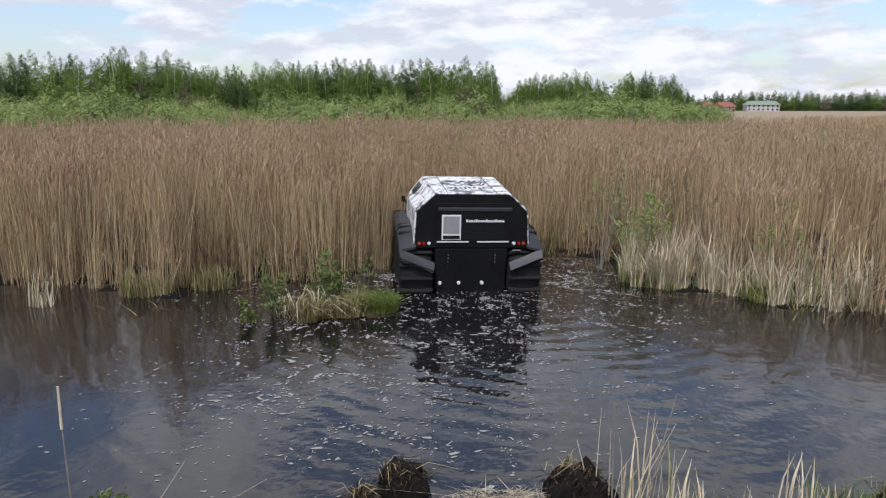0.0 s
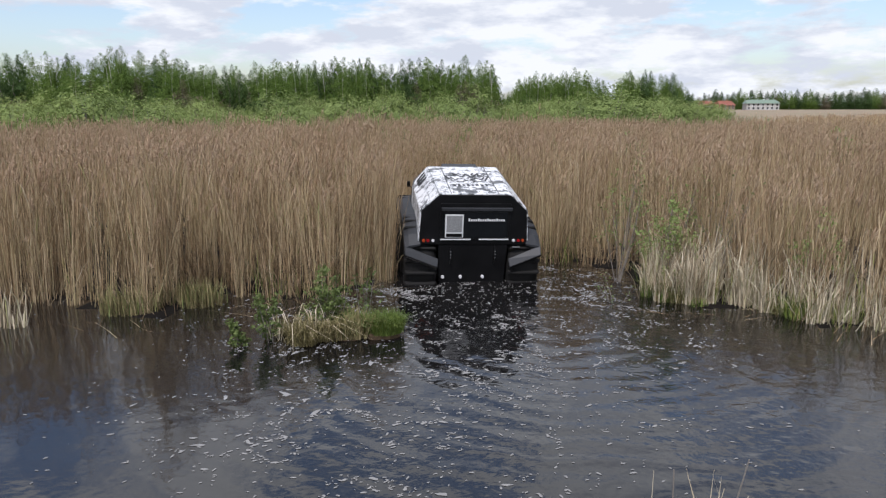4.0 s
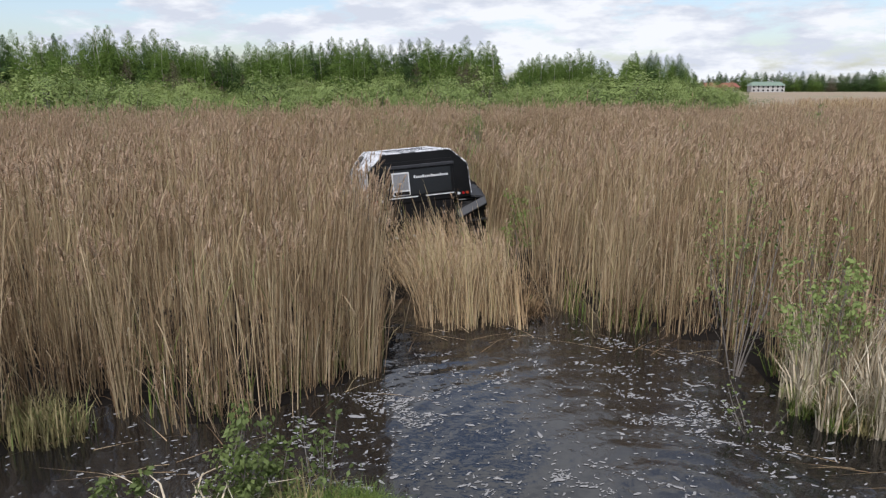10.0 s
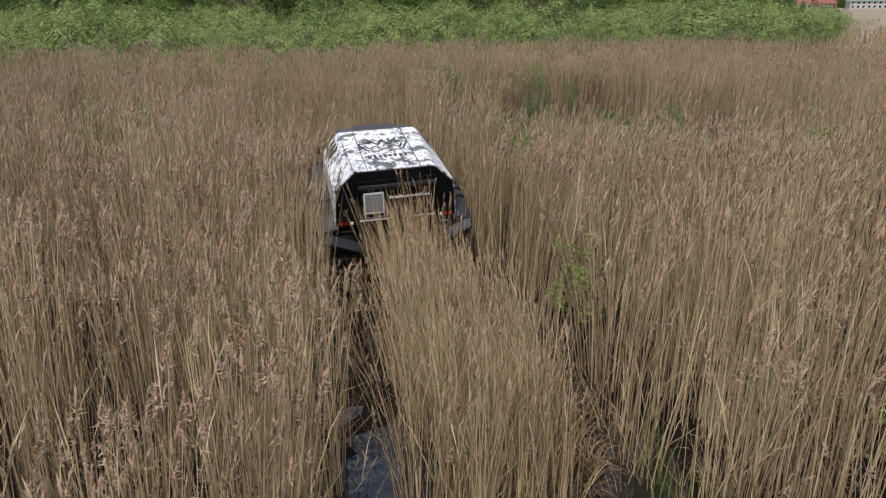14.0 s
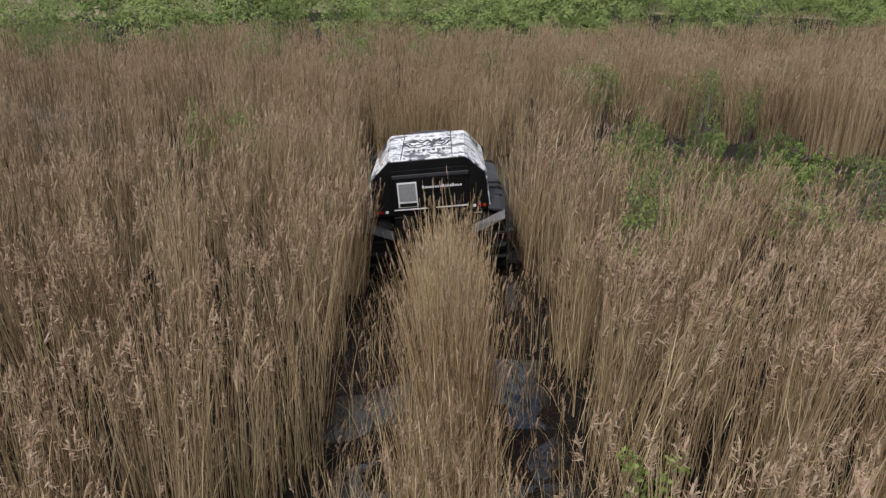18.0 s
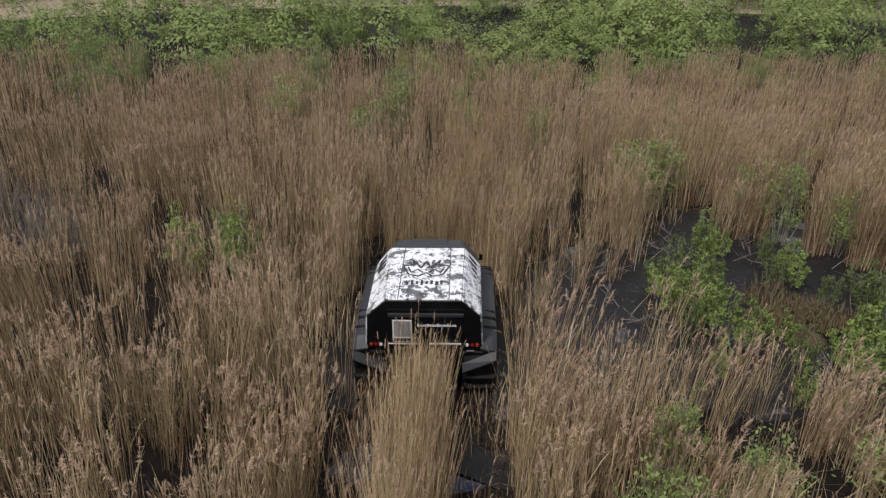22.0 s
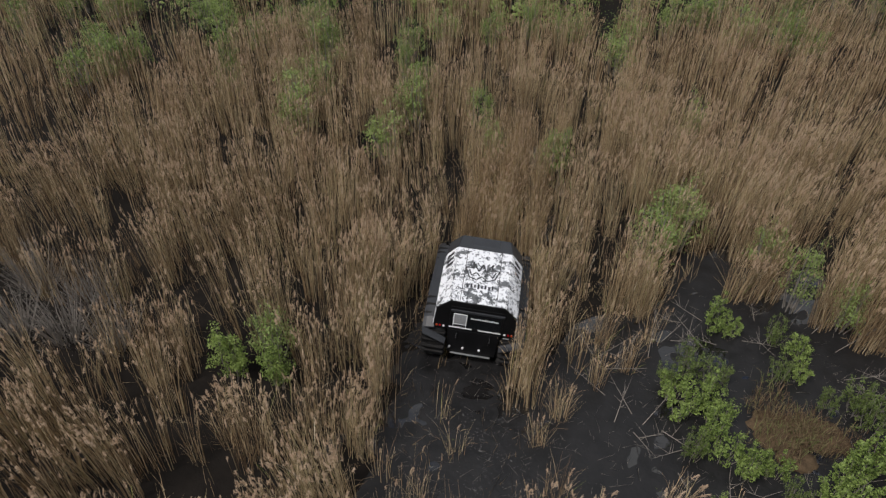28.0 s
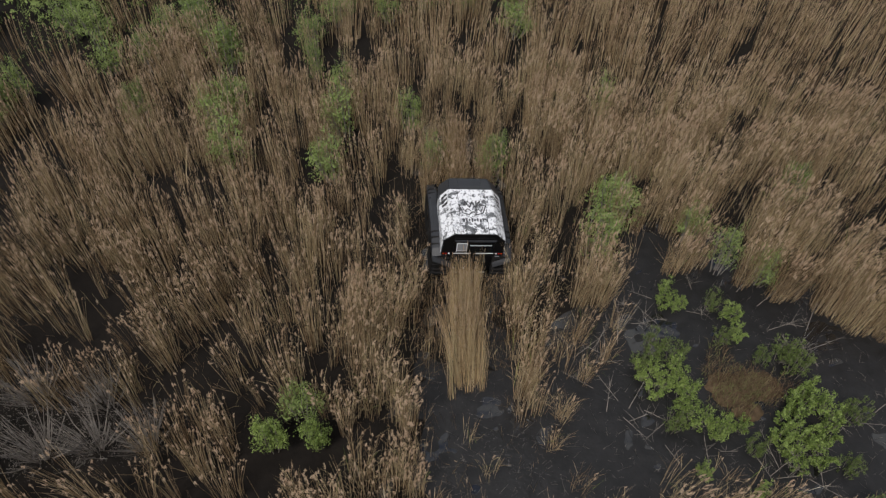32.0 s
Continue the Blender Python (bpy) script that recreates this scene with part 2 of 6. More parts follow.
# ---- the vehicle's way: seconds, x, y, z, yaw, pitch, roll ----
RIDE = [
    (0.0, 0.270, 13.476, -0.547, 6.92, -0.35, -1.15),
    (0.5, 0.313, 13.507, -0.539, 8.70, -0.40, -1.41),
    (1.0, 0.363, 13.545, -0.538, 9.80, 0.69, -1.49),
    (1.5, 0.351, 13.658, -0.534, 9.47, 1.82, -1.46),
    (2.0, 0.296, 13.893, -0.540, 8.38, 2.34, -1.16),
    (2.5, 0.243, 14.184, -0.533, 7.77, 2.47, -0.45),
    (3.0, 0.197, 14.519, -0.508, 7.54, 3.56, -0.78),
    (3.5, 0.192, 14.879, -0.449, 6.82, 5.38, -1.52),
    (5.5, 0.178, 16.469, -0.328, 6.32, 7.31, 2.87),
    (6.0, 0.173, 16.918, -0.304, 8.26, 4.54, 5.75),
    (6.5, 0.010, 17.278, -0.253, 11.23, 2.90, 8.93),
    (7.0, -0.270, 17.511, -0.159, 16.39, 3.82, 9.79),
    (7.5, -0.443, 17.821, -0.139, 19.27, 5.53, 9.31),
    (8.0, -0.563, 18.182, -0.124, 20.72, 7.37, 7.05),
    (8.5, -0.655, 18.655, -0.133, 19.18, 5.84, 5.72),
    (9.0, -0.761, 19.327, -0.167, 14.83, 0.92, 5.68),
    (9.5, -0.896, 19.986, -0.237, 13.57, -5.12, 5.54),
    (10.0, -1.015, 20.386, -0.276, 15.79, -7.01, 3.82),
    (10.5, -1.168, 20.709, -0.339, 16.61, -4.44, 1.98),
    (11.0, -1.369, 20.969, -0.394, 17.51, 0.41, 2.31),
    (11.5, -1.533, 21.293, -0.418, 17.77, 3.38, 1.89),
    (12.0, -1.629, 21.648, -0.398, 16.69, 4.18, 1.74),
    (12.5, -1.713, 21.944, -0.374, 15.59, 5.16, 2.39),
    (13.0, -1.817, 22.260, -0.322, 15.81, 4.65, 4.47),
    (13.5, -1.936, 22.605, -0.289, 17.15, 5.74, 3.60),
    (14.0, -2.099, 22.987, -0.293, 19.27, 6.15, 2.13),
    (14.5, -2.240, 23.375, -0.286, 19.12, 3.94, 2.80),
    (16.5, -2.858, 24.744, -0.172, 19.95, 0.46, 0.93),
    (17.0, -3.048, 25.110, -0.169, 19.32, -0.31, 2.96),
    (17.5, -3.219, 25.489, -0.169, 19.46, -1.45, 4.63),
    (18.0, -3.381, 25.886, -0.183, 20.43, -3.76, 4.95),
    (18.5, -3.512, 26.234, -0.214, 21.44, -6.57, 4.21),
    (19.0, -3.665, 26.635, -0.258, 21.67, -11.83, 3.61),
    (19.5, -3.841, 26.964, -0.299, 21.36, -13.47, 4.53),
    (20.0, -3.977, 27.282, -0.326, 22.40, -10.62, 5.47),
    (20.5, -4.143, 27.621, -0.317, 24.54, -4.66, 4.85),
    (21.0, -4.327, 27.967, -0.350, 25.51, -2.13, 2.70),
    (21.5, -4.503, 28.314, -0.395, 25.27, -1.15, 1.09),
    (22.0, -4.648, 28.583, -0.407, 25.60, -0.48, 0.59),
    (22.5, -4.794, 28.756, -0.404, 27.64, -1.18, -0.62),
    (23.0, -4.940, 29.001, -0.371, 27.34, -2.15, -2.94),
    (23.5, -5.119, 29.313, -0.307, 26.48, -0.83, -4.21),
    (24.0, -5.291, 29.584, -0.252, 25.91, 3.42, -5.24),
    (24.5, -5.530, 29.927, -0.256, 25.28, 6.12, -5.37),
    (25.0, -5.731, 30.392, -0.271, 24.59, 6.71, -5.50),
    (25.5, -5.893, 30.746, -0.266, 24.46, 7.33, -5.05),
    (26.0, -5.953, 31.078, -0.239, 24.67, 6.30, -5.72),
    (26.5, -6.079, 31.527, -0.189, 23.26, 2.08, -6.79),
    (28.5, -6.454, 33.265, -0.118, 19.32, -1.44, -4.26),
    (29.0, -6.586, 33.671, -0.118, 20.11, 0.03, -3.12),
    (29.5, -6.555, 34.095, -0.128, 19.47, 3.15, -3.53),
    (30.0, -6.619, 34.607, -0.132, 18.60, 5.22, -3.52),
    (30.5, -6.811, 35.087, -0.127, 17.43, 6.06, -3.12),
    (31.0, -6.974, 35.443, -0.154, 16.79, 6.06, -3.29),
    (31.5, -7.080, 35.995, -0.179, 16.20, 2.72, -4.03),
    (32.0, -7.143, 36.641, -0.224, 16.13, -2.86, -5.33),
]
ride_t = np.array([r[0] for r in RIDE])
ride = np.array([r[1:] for r in RIDE])
ride_s = np.concatenate([[0], np.cumsum(np.hypot(np.diff(ride[:, 0]), np.diff(ride[:, 1])))])


def lane():
    """Centre line of the vehicle's lane, on past its last place: points, arc lengths and headings."""
    x, y = list(ride[:, 0]), list(ride[:, 1])
    a = radians(ride[-1, 3] + 90)
    for k in range(1, 6):
        x.append(ride[-1, 0] + k * math.cos(a))
        y.append(ride[-1, 1] + k * math.sin(a))
    s = np.concatenate([[0], np.cumsum(np.hypot(np.diff(x), np.diff(y)))])
    even = np.arange(0, s[-1], 0.25)
    px, py = np.interp(even, s, x), np.interp(even, s, y)
    box = np.ones(9) / 9
    pad = lambda v: np.convolve(np.pad(v, 4, mode="reflect", reflect_type="odd"), box, "valid")
    px, py = pad(px), pad(py)
    return px, py, even, np.arctan2(np.gradient(py), np.gradient(px))


lane_x, lane_y, lane_s, lane_h = lane()


def off_lane(x, y):
    """Distance from the lane's centre line, and the arc length there."""
    best, at = np.full(len(x), 99.0), np.zeros(len(x))
    for px, py, s in zip(lane_x, lane_y, lane_s):
        d = np.hypot(x - px, y - py)
        near = d < best
        best[near], at[near] = d[near], s
    return best, at


def inside(poly, x, y):
    hit = np.zeros(len(x), bool)
    for (x1, y1), (x2, y2) in zip(poly, poly[1:] + poly[:1]):
        cross = ((y1 > y) != (y2 > y)) & (x < (x2 - x1) * (y - y1) / (y2 - y1 + 1e-9) + x1)
        hit ^= cross
    return hit


# ---- water and ground ----
POND = [(-90, 3), (-90, 12.5), (-20, 12.2), (-11, 11.8), (-7.7, 12.15), (-6.3, 12.1), (-5.3, 11.5), (-4.7, 11.3), (-4.35, 11.6), (-4.3, 12.4), (-4.1, 12.95), (-3.6, 12.7), (-3.1, 12.35), (-2.6, 12.15), (-2.25, 12.35),
        (-1.85, 12.95), (-1.4, 13.6), (-1.05, 13.7), (-1.0, 15.2), (0.4, 15.25), (0.7, 15.85), (1.4, 15.7), (2.1, 15.15), (2.9, 14.95), (3.5, 14.35), (3.5, 13.5), (3.15, 12.8), (3.1, 12.3), (3.6, 12.05), (4.2, 11.95), (5.0, 11.8), (5.2, 11.1),
        (5.8, 10.6), (6.8, 10.55), (10, 10.3), (16, 8.8), (30, 8.0), (90, 7), (90, 3)]
POOL = [(-6.2, 26.6), (-7.2, 31.3), (-3.7, 32.2), (-3.6, 34.4), (-2.2, 34.7), (-1.9, 36.2), (-2.0, 38.0), (-1.0, 38.6), (0.2, 38.2), (1.5, 38.9), (2.1, 38.0), (3.0, 37.2), (4.3, 37.0), (5.0, 36.2), (6.4, 35.6), (8.5, 35.0), (9.0, 31.5), (6.0, 29.3),
        (2.0, 29.6), (-0.4, 29.0), (-1.5, 27.9), (-3.0, 27.2), (-4.4, 26.4)]


def ground():
    bm = bmesh.new()
    rings = [0, 20, 45, 70, 100, 140, 200, 300, 500, 900, 1800, 4000]
    rows = []
    for r in rings:
        row = []
        for k in range(48):
            a = k / 48 * math.tau
            z = -0.9 if r < 60 else min(0.6, 0.06 + (r - 60) * 0.003)
            row.append(bm.verts.new((r * math.cos(a), 25 + r * math.sin(a), z + (0.08 * noise.noise((r * math.cos(a) / 30, r * math.sin(a) / 30, 0)) if r else 0))))
            if r == 0:
                break
        rows.append(row)
    for k in range(48):
        bm.faces.new((rows[0][0], rows[1][k], rows[1][(k + 1) % 48]))
    for a, b in zip(rows[1:], rows[2:]):
        for k in range(48):
            bm.faces.new((a[k], b[k], b[(k + 1) % 48], a[(k + 1) % 48]))
    me = bpy.data.meshes.new("ground")
    bm.to_mesh(me)
    bm.free()
    m, n, l, b = material("marsh_ground", 0.95)
    geo = n.new("ShaderNodeNewGeometry")
    t, t2 = noise_tex(n, l, 0.05, 6.0, geo.outputs["Position"]), noise_tex(n, l, 1.2, 4.0, geo.outputs["Position"])
    r = ramp(n, [(0.3, (0.21, 0.155, 0.10)), (0.5, (0.25, 0.19, 0.13)), (0.6, (0.17, 0.16, 0.08)), (0.72, (0.29, 0.235, 0.175))])
    l.new(mixed(n, l, "MIX", 0.3, t.outputs[0], t2.outputs[0]), r.inputs[0])
    l.new(r.outputs[0], b.inputs["Base Color"])
    me.materials.append(m)
    tagged(new("ground", me), "flat marsh ground of mud and old grass", "ground", kind="structure")


ground()


def water():
    bm = bmesh.new()
    bmesh.ops.create_grid(bm, x_segments=30, y_segments=24, size=1)
    for v in bm.verts:
        v.co = (v.co.x * 110, 35 + v.co.y * 62, 0)
    me = bpy.data.meshes.new("water")
    bm.to_mesh(me)
    bm.free()
    me.materials.append(WATER)
    tagged(new("water", me), "dark brown bog water with faint ripples", "water", kind="structure")


water()


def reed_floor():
    """Mat of rotten litter under the reeds, a little over the water; it dips below it in pond, pool and ruts. Its
    colour is blackened for shade.
    """
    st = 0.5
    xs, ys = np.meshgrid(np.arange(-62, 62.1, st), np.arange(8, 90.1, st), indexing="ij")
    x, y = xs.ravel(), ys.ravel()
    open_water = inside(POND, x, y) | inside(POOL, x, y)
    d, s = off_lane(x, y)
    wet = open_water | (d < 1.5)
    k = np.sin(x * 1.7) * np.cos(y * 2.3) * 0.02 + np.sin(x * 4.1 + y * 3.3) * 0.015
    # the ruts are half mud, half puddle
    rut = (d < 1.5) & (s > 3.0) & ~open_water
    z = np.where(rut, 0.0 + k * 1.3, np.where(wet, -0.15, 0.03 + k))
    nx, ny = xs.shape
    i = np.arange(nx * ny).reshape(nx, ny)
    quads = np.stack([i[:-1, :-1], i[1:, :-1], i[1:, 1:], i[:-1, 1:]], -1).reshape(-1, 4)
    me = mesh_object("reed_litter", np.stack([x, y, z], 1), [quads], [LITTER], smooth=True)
    tagged(new("reed_litter", me), "mat of rotting reed litter on the marsh floor, blackened as shade under the reeds", "ground", kind="structure")


# litter brown taken near black, with the shade of the reed gaps in it
LITTER = plain("shade_dark_reed_litter", (0.0085, 0.0068, 0.0055), 0.9, 0, 0.15, 0.6, 0.8, 0.8, 20)
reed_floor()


# ---- reeds ----
rng = np.random.default_rng(7)


def reed_arrays(x, y, h, lean_x, lean_y, radius, plume, leaves, sunlit=None, z0=-0.15):
    """Verts, faces and material slots of many reeds: bent three-sided stalks, each with a plume and thin blades."""
    n = len(x)
    ang = rng.uniform(0, math.tau, n)
    rings = np.array([0.0, 0.45, 1.0])
    verts = np.empty((n, 9, 3))
    for k, s in enumerate(rings):
        bend = (0.45 * s + 0.55 * s * s) * h
        rad = radius * (1.25 - 0.8 * s)
        for c in range(3):
            a = ang + c * math.tau / 3
            verts[:, k * 3 + c, 0] = x + lean_x * bend + rad * np.cos(a)
            verts[:, k * 3 + c, 1] = y + lean_y * bend + rad * np.sin(a)
            verts[:, k * 3 + c, 2] = z0 + h * s
    base = (np.arange(n) * 9)[:, None]
    quads = np.concatenate([base + np.array([[k * 3 + c, k * 3 + (c + 1) % 3, k * 3 + 3 + (c + 1) % 3, k * 3 + 3 + c]]) for k in range(2) for c in range(3)])
    slots = np.zeros(len(quads), int) if sunlit is None else np.tile(np.where(sunlit, 3, 0), 6)
    out_v, out_q, out_t, st = [verts.reshape(-1, 3)], [quads], [], []
    count = n * 9
    tops = np.stack([x + lean_x * h, y + lean_y * h, z0 + h], 1)
    # plumes: drooping spindles
    pick = np.nonzero(plume > 0)[0]
    if len(pick):
        m = len(pick)
        size = plume[pick]
        d = np.stack([lean_x[pick] + rng.normal(0.03, 0.1, m), lean_y[pick] + rng.normal(-0.02, 0.1, m), rng.uniform(0.9, 1.1, m)], 1)
        d /= np.linalg.norm(d, axis=1)[:, None]
        side = np.cross(d, [0.31, 0.95, 0.05])
        side /= np.linalg.norm(side, axis=1)[:, None]
        other = np.cross(d, side)
        low = tops[pick] - d * (size * 0.3)[:, None]
        # a slim core that nods at its tip
        spin = rng.uniform(0, math.tau, m)
        ring = [side * np.cos(spin + k * math.tau / 3)[:, None] + other * np.sin(spin + k * math.tau / 3)[:, None] for k in range(3)]
        w1 = size * rng.uniform(0.03, 0.055, m)
        droop = np.stack([rng.normal(0.06, 0.09, m) * size, rng.normal(-0.02, 0.1, m) * size, -rng.uniform(0, 0.14, m) * size], 1)
        pts = [low] + [low + d * (size * 0.42)[:, None] + droop * 0.2 + q * w1[:, None] for q in ring] + [low + d * size[:, None] + droop]
        out_v.append(np.stack(pts, 1).reshape(-1, 3))
        b = (np.arange(m) * 5)[:, None] + count
        out_t.append(np.concatenate([b + np.array([[0, 1 + (k + 1) % 3, 1 + k]]) for k in range(3)] + [b + np.array([[4, 1 + k, 1 + (k + 1) % 3]]) for k in range(3)]))
        st.append(np.full(m * 6, 1))
        count += m * 5
        # fluff: fine hairs that stand out all round it
        for k in range(18):
            a = rng.uniform(0, math.tau, m)
            o = side * np.cos(a)[:, None] + other * np.sin(a)[:, None]
            acr = side * -np.sin(a)[:, None] + other * np.cos(a)[:, None]
            f = 0.02 + 0.76 * (k + rng.random(m)) / 18
            p0 = low + d * (size * f)[:, None] + droop * (f * f)[:, None]
            p1 = p0 + o * (size * rng.uniform(0.12, 0.27, m) * (1.2 - f))[:, None] + d * (size * rng.uniform(0.02, 0.26, m))[:, None] + droop * 0.5
            wide = (size * 0.034)[:, None]
            out_v.append(np.stack([p0 - acr * wide, p0 + acr * wide, p1], 1).reshape(-1, 3))
            out_t.append((np.arange(m) * 3)[:, None] + count + np.array([[0, 1, 2]]))
            st.append(np.full(m, 1))
            count += m * 3
    # blades
    for _ in range(leaves):
        s = rng.uniform(0.15, 0.8, n)
        bend = (0.45 * s + 0.55 * s * s) * h
        p = np.stack([x + lean_x * bend, y + lean_y * bend, z0 + h * s], 1)
        a, ln = rng.uniform(0, math.tau, n), rng.uniform(0.2, 0.5, n)
        out = np.stack([np.cos(a), np.sin(a), np.zeros(n)], 1)
        acr = np.stack([-np.sin(a), np.cos(a), np.zeros(n)], 1) * (radius * 0.9)[:, None]
        rise = rng.uniform(0.9, 2.6, n)
        m1 = p + out * (ln * 0.5)[:, None] + np.stack([0 * a, 0 * a, ln * 0.5 * rise], 1)
        tip = p + out * ln[:, None] + np.stack([0 * a, 0 * a, ln * (rise - 0.35)], 1)
        lv = np.stack([p - acr * 0.5, p + acr * 0.5, m1 + acr, m1 - acr, tip], 1)
        b = (np.arange(n) * 5)[:, None] + count
        q, t = b + np.array([[0, 1, 2, 3]]), b + np.array([[3, 2, 4]])
        g, torn = rng.random(n) < 0.05, rng.random(n) < 0.012
        out_v.append(lv.reshape(-1, 3))
        out_q.append(q)
        slots = np.concatenate([slots, np.where(torn, 4, np.where(g, 2, 0))])
        out_t.append(t)
        st.append(np.where(torn, 4, np.where(g, 2, 0)))
        count += n * 5
    faces = [np.concatenate(out_q)] + ([np.concatenate(out_t)] if out_t else [])
    return np.concatenate(out_v), faces, np.concatenate([slots] + st)


def noise_field(x, y, scale, seed):
    """Smooth random field over the plan, about 0 to 1."""
    g = np.random.default_rng(seed).random((64, 64))
    u, v = (x / scale) % 64, (y / scale) % 64
    i, j = u.astype(int), v.astype(int)
    f, e = u - i, v - j
    f, e = f * f * (3 - 2 * f), e * e * (3 - 2 * e)
    i1, j1 = (i + 1) % 64, (j + 1) % 64
    return (g[i, j] * (1 - f) + g[i1, j] * f) * (1 - e) + (g[i, j1] * (1 - f) + g[i1, j1] * f) * e


def tussocks(x, y):
    """How far inside a tussock a place lies: below 0 in the gaps."""
    return 0.5 * noise_field(x, y, 0.36, 11) + 0.3 * noise_field(x, y, 0.9, 14) + 0.2 * noise_field(x, y, 2.2, 12) - 0.452 - 0.16 * (noise_field(x, y, 5.0, 13) - 0.5)


def low_ground(x, y):
    """Reeds stay short on the wet ground before the mud pool."""
    q = ((x - 3.4) / 3.6) ** 2 + ((y - 27.4) / 2.6) ** 2
    return 1 - 0.45 * (1.25 - q).clip(0, 1)


def reeds_from_clumps(cx, cy, per, spread, high, radius, plume_size, leaves, low=0.0):
    n = len(cx)
    body = tussocks(cx, cy)
    count = rng.poisson(per, n)
    who = np.repeat(np.arange(n), count)
    m = len(who)
    r = spread * np.sqrt(rng.random(m))
    a = rng.uniform(0, math.tau, m)
    x, y = cx[who] + r * np.cos(a), cy[who] + r * np.sin(a)
    tall = (high * (0.76 + 0.42 * noise_field(cx, cy, 1.2, 3)) * (0.86 + 1.3 * body.clip(0, 0.16)) * low_ground(cx, cy))[who] * rng.normal(1, 0.07, m)
    lx = 0.20 * (noise_field(cx, cy, 1.5, 5) - 0.5)[who] + rng.normal(0, 0.034, m) + 0.09 * r / spread * np.cos(a) + 0.015
    ly = 0.20 * (noise_field(cx, cy, 1.5, 6) - 0.5)[who] + rng.normal(0, 0.034, m) + 0.09 * r / spread * np.sin(a) - 0.01
    fallen = rng.random(m) < 0.02
    lx[fallen] += rng.normal(0, 0.5, fallen.sum())
    ly[fallen] += rng.normal(0, 0.5, fallen.sum())
    rad = radius * rng.uniform(0.7, 1.35, m)
    pl = np.where(rng.random(m) < 0.36, plume_size * rng.uniform(0.6, 1.3, m), 0.0)
    # broken and short stalks low in the bed
    short = rng.random(m) < low
    tall[short] *= rng.uniform(0.15, 0.5, short.sum())
    lx[short] += rng.normal(0, 0.35, short.sum())
    ly[short] += rng.normal(0, 0.35, short.sum())
    pl[short] = 0
    return reed_arrays(x, y, tall + 0.15, lx, ly, rad, pl, leaves)


REED_SLOTS = [STEM, PLUME, GREEN, SUNLIT_STEM, STRAW]


def field_points(x0, x1, y0, y1, per_m2):
    k = int((x1 - x0) * (y1 - y0) * per_m2)
    return rng.uniform(x0, x1, k), rng.uniform(y0, y1, k)


def shrub_front(x):
    """Where the reeds end and the willow belt begins."""
    return np.interp(x, [-60, -29, -17, -7, 6, 18, 30, 60, 200], [38, 42, 49, 53, 60, 68, 84, 130, 260])


GLADES = [(-10.7, 28.0, 0.9), (-9.5, 28.3, 0.8), (-15.6, 27.4, 1.2), (-16.9, 26.9, 1.2), (0.45, 24.8, 0.8), (5.9, 23.9, 0.6), (1.1, 18.9, 0.4), (-5.2, 18.2, 0.5), (-4.55, 18.5, 0.35), (-3.2, 19.6, 0.3)]


def keep(x, y):
    d, s = off_lane(x, y)
    for cx, cy, r in GLADES:
        d = np.where(np.hypot(x - cx, y - cy) < r, -1.0, d)
    s = np.where(d < 0, 9.0, s)
    back = (x > 3.0) & inside(POND, x, y - 1.7)
    d = np.where((d > 0) & (y < 18.6) & (x > np.interp(y, lane_y, lane_x)), d + 0.18, d)
    return ~back & ~inside(POND, x, y) & ~inside(POOL, x, y) & (y > 4) & ~((d < 1.33 + 0.2 * noise_field(x, y, 0.5, 23)) & (s > 0.2)) & (y < shrub_front(x) - 3 + 9 * noise_field(x, y, 2.2, 24))


def reed_bed(x, y, *how, label="dense bed of tall dry tan reeds with brown plumes", low=0.0, name="reed_bed"):
    v, f, s = reeds_from_clumps(x, y, *how, low=low)
    tagged(new(name, mesh_object(name, v, f, REED_SLOTS, s, s == 1)), label, "reeds", kind="stuff")


